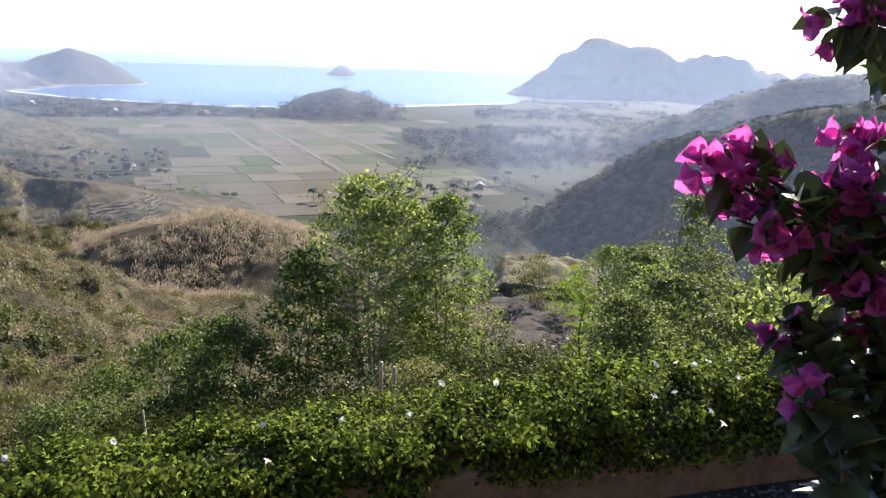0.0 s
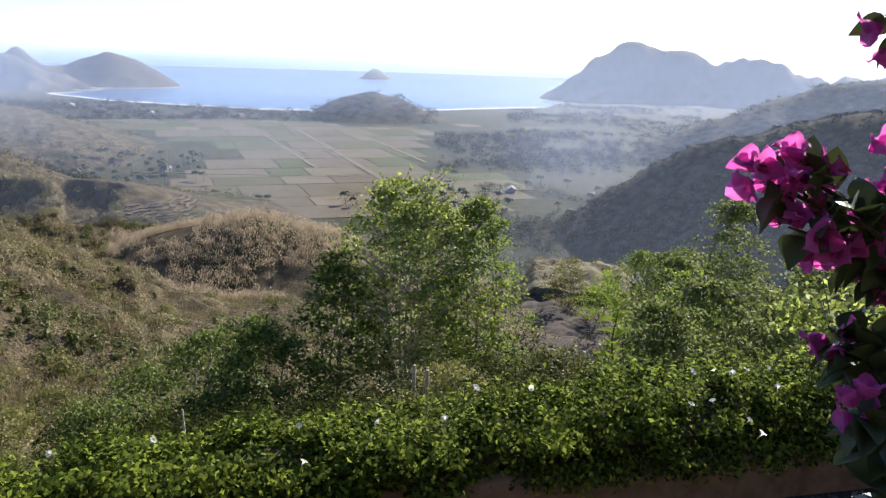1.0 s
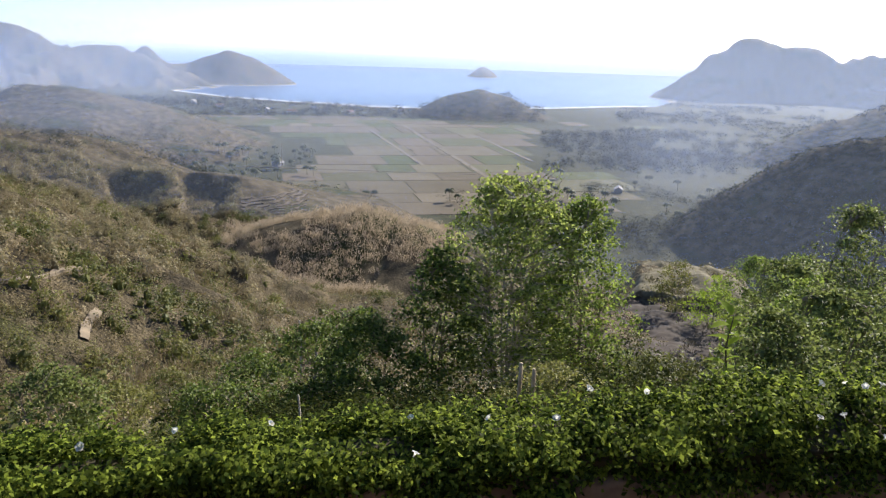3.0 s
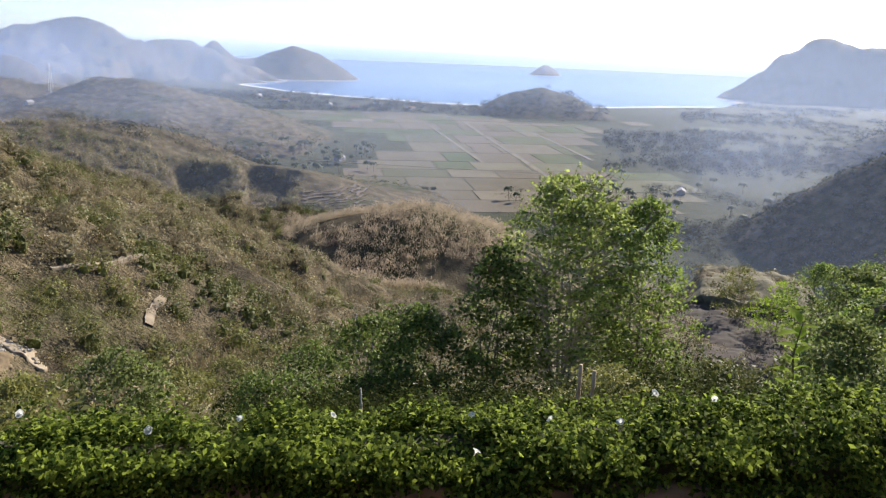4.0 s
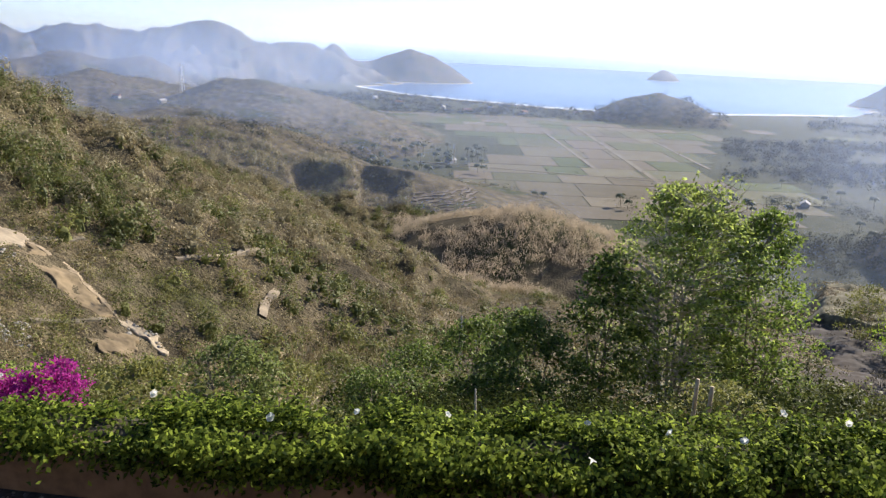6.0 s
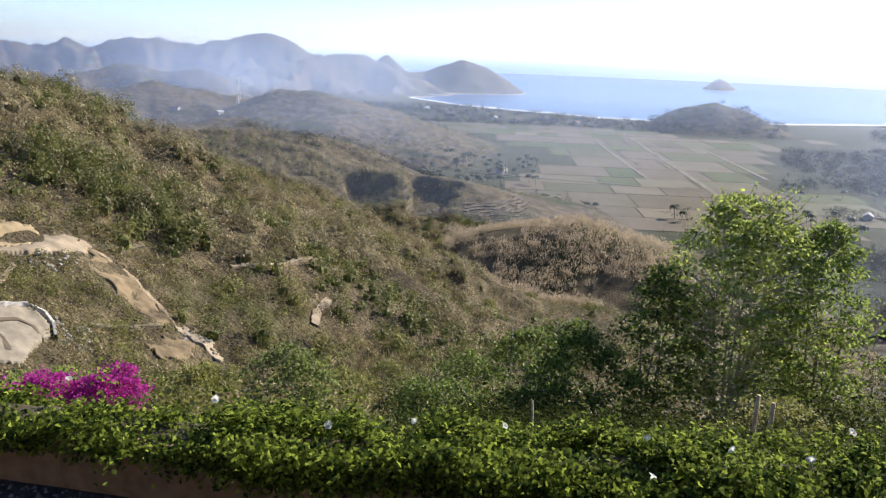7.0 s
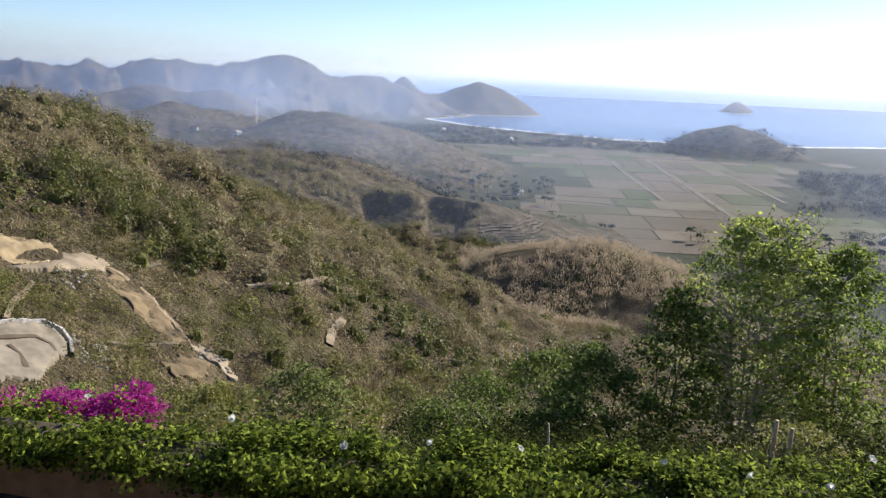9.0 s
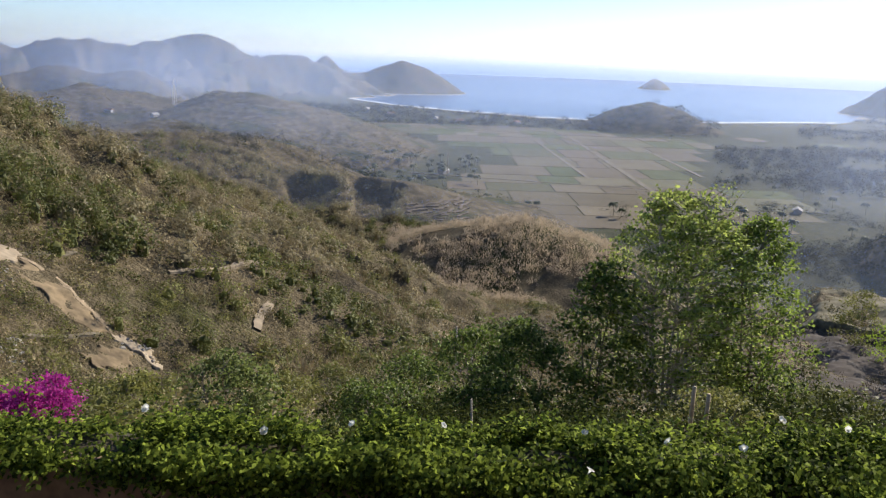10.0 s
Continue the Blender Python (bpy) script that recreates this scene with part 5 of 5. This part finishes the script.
def bougainvillea():
    rng = np.random.default_rng(8)
    base = at(-31, 1.45, GRAVEL_Z)
    root = thing("bougainvillea", base, "magenta bougainvillea bush in bloom at the edge of the terrace", "flowering shrub")

    def dirn(a, e, d):
        a, e = a - 0.05, e - 0.5
        return at(a, d * math.cos(radians(e)), d * math.sin(radians(e))) + Vector((-0.011, -0.008, 126.003))
    # stems: way points by bearing, tilt and distance
    stems = [
        ([(-31, -46, 1.9), (-30, -18, 1.4), (-26.5, -10.5, 1.25), (-22, -8.4, 1.22), (-17.8, -6.6, 1.2)], 0.78),
        ([(-31, -46, 1.9), (-30, -18, 1.4), (-27, -10.0, 1.3), (-23.5, -7.8, 1.25), (-20.4, -6.6, 1.25)], 0.82),
        ([(-31, -46, 1.9), (-31, -20, 1.4), (-28, -13, 1.3), (-25, -11.2, 1.25), (-20.6, -10.0, 1.2)], 0.72),
        ([(-31, -46, 1.9), (-31, -20, 1.4), (-29.5, -4, 1.3), (-28, 1.4, 1.2), (-24.9, 3.0, 1.15)], 0.92),
        ([(-31, -46, 1.9), (-31.5, -18, 1.4), (-31, -2, 1.3), (-29.5, 2.0, 1.2), (-26.4, 2.8, 1.15)], 0.80),
        ([(-31, -46, 1.9), (-29, -26, 1.3), (-28, -20, 1.2), (-26.3, -17.8, 1.2), (-24.4, -16.4, 1.2)], 0.93),
        ([(-31, -46, 1.9), (-30, -30, 1.4), (-29.5, -25, 1.2), (-28, -22.5, 1.15), (-26.4, -21.4, 1.12)], 0.93),
        ([(-31, -46, 1.9), (-32, -22, 1.5), (-30, -10, 1.45), (-28.5, -6, 1.4), (-26.4, -4.2, 1.4)], 0.70),
        ([(-31, -46, 1.9), (-34, -22, 1.5), (-33, -12, 1.45), (-29, -9.6, 1.4), (-24.4, -8.8, 1.35)], 0.56),
        ([(-31, -46, 1.9), (-32, -25, 1.4), (-30, -15, 1.3), (-27, -12.5, 1.3), (-22.6, -10.6, 1.3)], 0.56),
        ([(-31, -46, 1.9), (-33, -28, 1.5), (-31, -20, 1.4), (-29, -14, 1.3), (-24.6, -12.0, 1.3)], 0.58),
        ([(-31, -46, 1.9), (-32, -30, 1.5), (-31, -22, 1.4), (-29.5, -19, 1.35), (-26.8, -16.5, 1.3)], 2.0),
        ([(-31, -46, 1.9), (-32, -30, 1.5), (-30.5, -26, 1.4), (-28.5, -20, 1.35), (-25.8, -18.0, 1.3)], 2.0),
        ([(-31, -46, 1.9), (-33, -20, 1.5), (-31, -12, 1.4), (-29.0, -9.0, 1.35), (-26.6, -7.4, 1.3)], 0.70),
    ]
    leaf = [leaf_mesh("leaf", 0.052, 0.038, 0.5, 0.25, 6), leaf_mesh("leaf", 0.044, 0.036, 0.2, 0.45, 6), leaf_mesh("leaf", 0.058, 0.038, 0.75, 0.1, 6)]
    bract = [bract_mesh("bract", 0.034, 1.0, 1), bract_mesh("bract", 0.030, 1.2, 2), bract_mesh("bract", 0.036, 0.8, 3)]
    for way, bloom_from in stems:
        pts = [dirn(*w) for w in way]
        fine = []
        for i in range(len(pts) - 1):
            p0, p1, p2, p3 = pts[max(i - 1, 0)], pts[i], pts[i + 1], pts[min(i + 2, len(pts) - 1)]
            for j in range(8):
                t = j / 8
                fine.append(0.5 * (2 * p1 + (p2 - p0) * t + (2 * p0 - 5 * p1 + 4 * p2 - p3) * t * t + (3 * p1 - p0 - 3 * p2 + p3) * t ** 3))
        fine.append(pts[-1])
        n = len(fine)
        vs, fs = tube([p - base for p in fine], [0.008 * (1 - 0.8 * i / n) for i in range(n)], 6)
        obj("stem", mesh_of("stem", vs, fs, True), M_STEM, root)
        for i in range(9, n):
            tip = i / n
            d = (fine[min(i + 1, n - 1)] - fine[i - 1]).normalized()
            for _ in range(3 if bloom_from > 1 else 1 if tip > bloom_from else 2):
                s = Vector(rng.normal(size=3))
                s = (s - d * s.dot(d)).normalized()
                way_l = (s + d * 0.4 + Vector((0, 0, -0.15))).normalized()
                ob = obj("leaf", leaf[int(rng.integers(3))], M_BOLEAF, root)
                ob.matrix_local = Matrix.Translation(fine[i] - base + s * 0.008) @ way_l.to_track_quat('X', 'Z').to_matrix().to_4x4() @ Matrix.Rotation(rng.uniform(-0.8, 0.8), 4, 'X') @ Matrix.Scale(rng.uniform(0.65, 1.15), 4)
            blooms = 0 if tip < bloom_from else 2
            for _ in range(blooms):
                s = Vector(rng.normal(size=3))
                s = (s + Vector((0, 0, 0.4))).normalized()
                ob = obj("bract", bract[int(rng.integers(3))], M_BRACT, root, label="papery magenta bracts")
                ob.matrix_local = Matrix.Translation(fine[i] - base + s * rng.uniform(0.004, 0.03)) @ s.to_track_quat('Z', 'X').to_matrix().to_4x4() @ Matrix.Scale(rng.uniform(0.75, 1.1), 4)
    return root


bougainvillea()


# ---------------------------------------------------------------- the building site on the slope
def rock_mesh(seed, size):
    bm = bmesh.new()
    bmesh.ops.create_icosphere(bm, subdivisions=1, radius=size)
    for v in bm.verts:
        v.co *= 1 + 0.35 * noise.noise(v.co / size * 1.3 + Vector((seed, 0, 0)))
        v.co.z *= 0.7
    me = bpy.data.meshes.new("rock")
    bm.to_mesh(me)
    return me


def bare(name, poly, mat, lift, label, category="earth bank", rough=0.35, lo=1.2, bumpy=1.0):
    """A patch of bare earth that follows the ground, ragged at the edge, with its own cut sides."""
    a0, a1 = min(p[0] for p in poly) - 0.6, max(p[0] for p in poly) + 0.6
    d0, d1 = min(p[1] for p in poly) - 1, max(p[1] for p in poly) + 1
    na, nd = int((a1 - a0) / 0.13), int((d1 - d0) / 0.24)
    a, d = np.meshgrid(np.linspace(a0, a1, na), np.linspace(d0, d1, nd))
    x, y = -np.sin(np.radians(a)) * d, np.cos(np.radians(a)) * d
    keep = inside(poly, a + rough * fbm(x, y, 2.2, 3, 6), d + 1.5 * rough * fbm(x, y, 2.2, 3, 8))
    z = height(x, y) + lift + bumpy * (0.16 * fbm(x, y, 1.6, 3, 9) + 0.30 * fbm(x * 2.2, y, 5.0, 2, 19))
    v, f, index = [], [], {}

    def vert(i, j, low):
        if (i, j, low) not in index:
            index[i, j, low] = len(v)
            v.append((x[i, j], y[i, j], z[i, j] - low * lo))
        return index[i, j, low]
    for i in range(nd - 1):
        for j in range(na - 1):
            if not keep[i, j]:
                continue
            q = [(i, j), (i, j + 1), (i + 1, j + 1), (i + 1, j)]
            f.append([vert(*c, 0) for c in q])
            for (p, r), (di, dj) in zip(zip(q, q[1:] + q[:1]), ((-1, 0), (0, 1), (1, 0), (0, -1))):
                if not (0 <= i + di < nd and 0 <= j + dj < na and keep[i + di, j + dj]):
                    f.append([vert(*p, 0), vert(*p, 1), vert(*r, 1), vert(*r, 0)])
    obj(name, mesh_of(name, v, f, True), mat, label=label, category=category, kind="structure")


bare("bare_slope", [(-3.0, 44), (-3.2, 60), (-3.6, 69.6), (-10.6, 69.6), (-11.6, 60), (-11.6, 44)], M_GREYSOIL, 0.12, "bare grey-brown earth slope below a scarp", rough=0.5, lo=0.6)
bare("dry_meadow", [(-3.0, 70.9), (-3.0, 90), (-12.5, 90), (-11.5, 70.9)], M_STRAW, 0.08, "dry straw-coloured meadow above a scarp", "meadow", rough=0.5, lo=0.6)
bare("earth_bank", BARE["bank"], M_SAND, 0.35, "sunlit sandy orange cut bank above a levelled bench")
bare("earth_bench", BARE["bench"], M_ROADSAND, 0.25, "levelled beige dirt bench on the slope", bumpy=0.25)
bare("earth_spur", BARE["spur"], M_SPUR, 0.07, "pale eroded dirt spur running down the slope", rough=0.2)
bare("earth_scree", BARE["scree"], M_SOIL, 0.06, "loose brown soil fallen beside the dirt spur", rough=0.5)
bare("earth_mound", BARE["mound"], M_SOIL, 0.15, "small mound of loose brown soil on the slope", rough=0.6)
bare("earth_spur", BARE["spur_foot"], M_ROADSAND, 0.22, "pale eroded foot of the dirt spur", rough=0.5)
bare("road", BARE["bend"], M_PALEROAD, 0.4, "bare pale bend of the new dirt road", "road", rough=0.2, bumpy=0.35)
for pts, w, lift, m, lab in [
    (((50.2, 120.4), (48.54, 123.2), (46.6, 128.0)), 0.6, 0.2, M_TRACK, "narrow dirt track across the hillside"),
    (((40.9, 131.8), (40.42, 132.6), (38.22, 136.2), (36.6, 140.9), (34.48, 149.6)), 0.6, 0.35, M_ROADSAND, "narrow dirt track across the hillside"),
    (((35.1, 124.0), (34.46, 131.0), (33.92, 134.6)), 1.3, 0.35, M_ROADSAND, "short pale bare strip of earth on the slope"),
    (((34.2, 111.5), (33.7, 114), (33.2, 116)), 0.9, 0.5, M_SAND, "short pale earth cut on the slope"),
    (((54.6, 107.5), (55.04, 104.7), (55.78, 101.9), (56.16, 99.0), (56.31, 97.4)), 0.5, 0.3, M_ROADSAND, "narrow pale footpath below the bench"),
    (((50.3, 99.7), (48.83, 101.3), (47.34, 103.3), (45.5, 106.5)), 0.45, 0.3, M_TRACK, "narrow footpath on the slope"),
    (((56.3, 92.6), (55.7, 91.4), (55.4, 89.6)), 0.45, 0.5, M_TERRACE, "dark wheel rut in the dirt road"),
    (((57.5, 93.0), (54.7, 95.2), (53.8, 95.0), (53.4, 93.2)), 0.4, 0.5, M_TERRACE, "dark wheel rut in the dirt road"),
]:
    obj("track", Heap().add(strip([at(*p) for p in pts], w, lift, 1.5, 0.45)).mesh("track", False), m, label=lab, category="road", kind="structure")

# the low stone wall round the bend
wall_root = thing("stone_wall", at(55, 97, 95.5), "low whitish stone wall round the bend of the road", "wall")
way = [on_ground(a, d) for a, d in ((61, 92.0), (57.4, 95.4), (56.05, 96.7), (54.06, 98.7), (53.07, 98.3), (52.6, 97.0), (52.55, 94.8))]
stone = [rock_mesh(i * 7.3, 0.34) for i in range(4)]
rr = random.Random(4)
fine = [p.lerp(q, i / 10) for p, q in zip(way, way[1:]) for i in range(10)] + [way[-1]]
v, f = [], []
for i, c in enumerate(fine):
    dv = (fine[min(i + 1, len(fine) - 1)] - fine[max(i - 1, 0)]).normalized()
    sd = Vector((-dv.y, dv.x, 0)) * 0.2
    up = 0.72 + 0.16 * noise.noise(Vector((i * 0.7, 0, 0)))
    for w, h in ((-1, -0.8), (-0.9, up), (0.9, up), (1, -0.8)):
        v.append(c + sd * w * (1 + 0.3 * noise.noise(Vector((i * 0.9, h, 3)))) + Vector((0, 0, h)) - wall_root.location)
for i in range(len(fine) - 1):
    for k in range(3):
        f.append((4 * i + k, 4 * i + k + 1, 4 * i + k + 5, 4 * i + k + 4))
obj("masonry", mesh_of("masonry", v, f), M_PALESTONE, wall_root, label="pale mortared stone")
for i in range(110):
    a, d = (rr.uniform(50.4, 52.5), rr.uniform(94, 99)) if i < 46 else (rr.uniform(42.3, 44.4), rr.uniform(104.5, 108)) if i < 70 else (rr.uniform(50.4, 54.3), rr.uniform(108.5, 113.5))
    p = on_ground(a, d)
    ob = obj("boulder", stone[rr.randrange(4)], M_STONE, label="pale broken boulder lying on the slope", category="rock", group="boulders on the slope")
    ob.matrix_basis = Matrix.Translation(p + Vector((0, 0, 0.05))) @ Matrix.Rotation(rr.uniform(0, 6), 4, 'Z') @ Matrix.Scale(rr.uniform(0.35, 1.15), 4)

# ---------------------------------------------------------------- flowering bushes beyond the hedge
for a, d, h, w, n, m, lab, seed in [
    (50.3, 9.0, 1.36, 0.85, 150, M_BRACT2, "bright magenta bougainvillea bush beyond the hedge", 61),
    (54.0, 9.2, 1.42, 0.85, 130, M_BRACT2, "magenta bougainvillea bush beyond the hedge", 62),
    (57.4, 9.0, 1.50, 0.34, 24, M_BRACT2, "small magenta bougainvillea beyond the hedge", 63),
    (59.4, 9.0, 1.56, 0.50, 40, M_YELLOW, "yellow-flowered bush beyond the hedge", 64),
]:
    tree("bougainvillea_bush" if m is M_BRACT2 else "flowering_bush", on_ground(a, d), h, w, lab, seed, n, 26, (0.035, 0.028), 0.06, m, stems=4, radius=0.012, low=0.70,
         shape=((0, 0.3), (0.5, 0.9), (0.75, 1.0), (0.92, 0.8), (1, 0.4)), category="flowering shrub", group="flowering bushes beyond the hedge")

# young plant with large light leaves
p = on_ground(-10.3, 8.2)
top = EYE + 8.2 * math.tan(radians(-17.2)) - p.z
plant = thing("sapling", p, "young plant with large bright lime-green leaves", "sapling")
vs, fs = tube([(0, 0, -0.1), (0.05, 0, top * 0.4), (0.0, 0.02, top * 0.75), (0.04, 0, top)], [0.018, 0.014, 0.01, 0.005], 6)
obj("stem", mesh_of("stem", vs, fs, True), M_STEM, plant)
big = leaf_mesh("leaf", 0.22, 0.12, 0.3, 0.35, 5)
for i in range(15):
    t = 0.45 + 0.55 * i / 14
    w = 2.4 * i
    ob = obj("leaf", big, M_LIME, plant)
    ob.matrix_local = Matrix.Translation((0.02, 0.0, top * t)) @ Matrix.Rotation(w, 4, 'Z') @ Matrix.Rotation(-0.3 - 0.5 * (i % 3) / 2, 4, 'Y') @ Matrix.Scale(0.7 + 0.5 * ((i * 7) % 5) / 5, 4)

# thin stick in the hedge and two bare trunks on the slope
for a0, e0, a1, e1, d, r, m, lab, nm in [
    (21.7, -24.3, 21.2, -27.6, 3.15, 0.007, M_PALEBARK, "thin bare stick standing in the hedge", "stick"),
    (20.35, -19.2, 20.35, -21.0, 70, 0.12, M_PALEBARK, "pale bare dead trunk on the slope", "dead_trunk"),
    (19.2, -19.3, 19.2, -21.0, 70, 0.12, M_PALEBARK, "pale bare dead trunk on the slope", "dead_trunk"),
]:
    lo, hi = at(a1, d, EYE + d * math.tan(radians(e1))), at(a0, d, EYE + d * math.tan(radians(e0)))
    lo.z = min(lo.z, float(height(lo.x, lo.y)) - 0.1)
    vs, fs = tube([(0, 0, 0), (hi - lo) * 0.5 + Vector((r, 0, 0)), hi - lo], [r, r * 0.9, r * 0.6], 6)
    ob = obj(nm, mesh_of(nm, vs, fs, True), m, label=lab, category="stick" if nm == "stick" else "trunk")
    ob.location = lo


# ---------------------------------------------------------------- palms, houses and a mast on the plain
def palm(place):
    rr = np.random.default_rng(77)
    root = thing("palm_tree", place, "tall coconut palm among the fields", "palm tree", "palms on the plain")
    vs, fs = tube([(0, 0, -0.3), (0.3, 0, 3.4), (0.7, 0.1, 6.5), (0.8, 0.1, 9.5)], [0.26, 0.2, 0.17, 0.14], 6)
    obj("trunk", mesh_of("trunk", vs, fs, True), M_BARK, root)
    for k in range(22):
        w = 2.4 * k
        lift = rr.uniform(0.1, 0.9)
        q = []
        for i in range(5):
            t = i / 4
            r, z = 4.0 * t, 9.5 + 3.2 * lift * t - 4.0 * t * t
            for sgn in (-1, 1):
                hw = 1.0 * math.sin(math.pi * (0.15 + 0.8 * t))
                q.append((0.8 + math.cos(w) * r - math.sin(w) * hw * sgn, 0.1 + math.sin(w) * r + math.cos(w) * hw * sgn, z - 0.25 * (sgn > 0)))
        obj("frond", mesh_of("frond", q, [(2 * i, 2 * i + 1, 2 * i + 3, 2 * i + 2) for i in range(4)]), M_PALM, root)
    return root


rr = np.random.default_rng(31)
first = None
spots = [(rr.uniform(19, 31), rr.uniform(740, 930)) for _ in range(84)] + [(rr.uniform(4, 32), rr.uniform(1330, 1560)) for _ in range(40)] + [(rr.uniform(-9, 3), rr.uniform(600, 850)) for _ in range(22)] + [(8.9, 640), (9.4, 650), (15.4, 640), (14.8, 650), (18.4, 660), (17.6, 655)]
for a, d in spots:
    p = on_ground(a, d)
    if not 2.5 < p.z < 14:
        continue
    m = Matrix.Translation(p) @ Matrix.Rotation(rr.uniform(0, 6.3), 4, 'Z') @ Matrix.Scale(rr.uniform(0.75, 1.15), 4)
    if first is None:
        first = palm(p)
    else:
        copy_thing(first, m)


def house(place, turn, w, l, h, roof):
    root = thing("house", place, "small pale house with a pitched roof on the plain", "house", "houses on the plain")
    root.rotation_euler = (0, 0, turn)
    v, f = slab([(-l / 2, -w / 2), (l / 2, -w / 2), (l / 2, w / 2), (-l / 2, w / 2)], -0.4, h)
    obj("wall", mesh_of("wall", v, f), M_HOUSE, root)
    e = 0.6
    v = [(-l / 2 - e, -w / 2 - e, h), (l / 2 + e, -w / 2 - e, h), (l / 2 + e, w / 2 + e, h), (-l / 2 - e, w / 2 + e, h), (-l / 2 - e, 0, h + w * 0.35), (l / 2 + e, 0, h + w * 0.35)]
    obj("roof", mesh_of("roof", v, [(0, 1, 5, 4), (2, 3, 4, 5), (0, 4, 3), (1, 2, 5), (3, 2, 1, 0)]), roof, root)
    for x in (-l / 4, l / 4):
        v, f = slab([(x - 0.6, -w / 2 - 0.06), (x + 0.6, -w / 2 - 0.06), (x + 0.6, -w / 2 + 0.02), (x - 0.6, -w / 2 + 0.02)], 1.0, 2.2)
        obj("window", mesh_of("window", v, f), M_ROCK, root)


for a, d, w, l, m in [(21.6, 835, 7, 12, M_HOUSE), (20.6, 1480, 9, 16, M_ROOF), (22.3, 1520, 9, 18, M_HOUSE), (19.0, 1560, 9, 14, M_HOUSE), (16.6, 1490, 9, 14, M_ROOF), (25.4, 1600, 9, 15, M_ROOF), (27.1, 1700, 10, 18, M_HOUSE),
                      (13.0, 1540, 8, 13, M_ROOF), (30.2, 1420, 9, 15, M_HOUSE), (-2.5, 735, 7, 11, M_HOUSE), (41.3, 1010, 6, 9, M_HOUSE), (44.1, 1090, 6, 9, M_ROOF)]:
    house(on_ground(a, d), math.radians(a * 37 % 180), w, l, 3.2, m)


def mast(place, tall, wide):
    root = thing("mast", place, "tall lattice mast of painted steel on a hill", "mast")
    cor = [(-1, -1), (1, -1), (1, 1), (-1, 1)]
    for x, y in cor:
        vs, fs = tube([(x * wide, y * wide, -0.5), (x * wide * 0.25, y * wide * 0.25, tall)], [0.16, 0.10], 4)
        obj("leg", mesh_of("leg", vs, fs), M_MAST, root)
    for i in range(7):
        z0, z1 = tall * i / 7, tall * (i + 1) / 7
        k0, k1 = wide * (1 - 0.75 * i / 7), wide * (1 - 0.75 * (i + 1) / 7)
        for (x0, y0), (x1, y1) in zip(cor, cor[1:] + cor[:1]):
            vs, fs = tube([(x0 * k0, y0 * k0, z0), (x1 * k1, y1 * k1, z1)], [0.07, 0.07], 4)
            obj("brace", mesh_of("brace", vs, fs), M_MAST, root)


mast(on_ground(40.0, 1060), 32, 2.2)
p = on_ground(21.35, 830)
pole = thing("power_pole", p, "tall dark pole at the edge of the fields", "pole")
vs, fs = tube([(0, 0, -0.5), (0, 0, 12), (0, 0, 24)], [0.35, 0.28, 0.2], 6)
obj("shaft", mesh_of("shaft", vs, fs, True), M_BARK, pole)
for z in (20, 22.5):
    vs, fs = tube([(-1.8, 0, z), (1.8, 0, z)], [0.14, 0.14], 4)
    obj("crossarm", mesh_of("crossarm", vs, fs), M_BARK, pole)
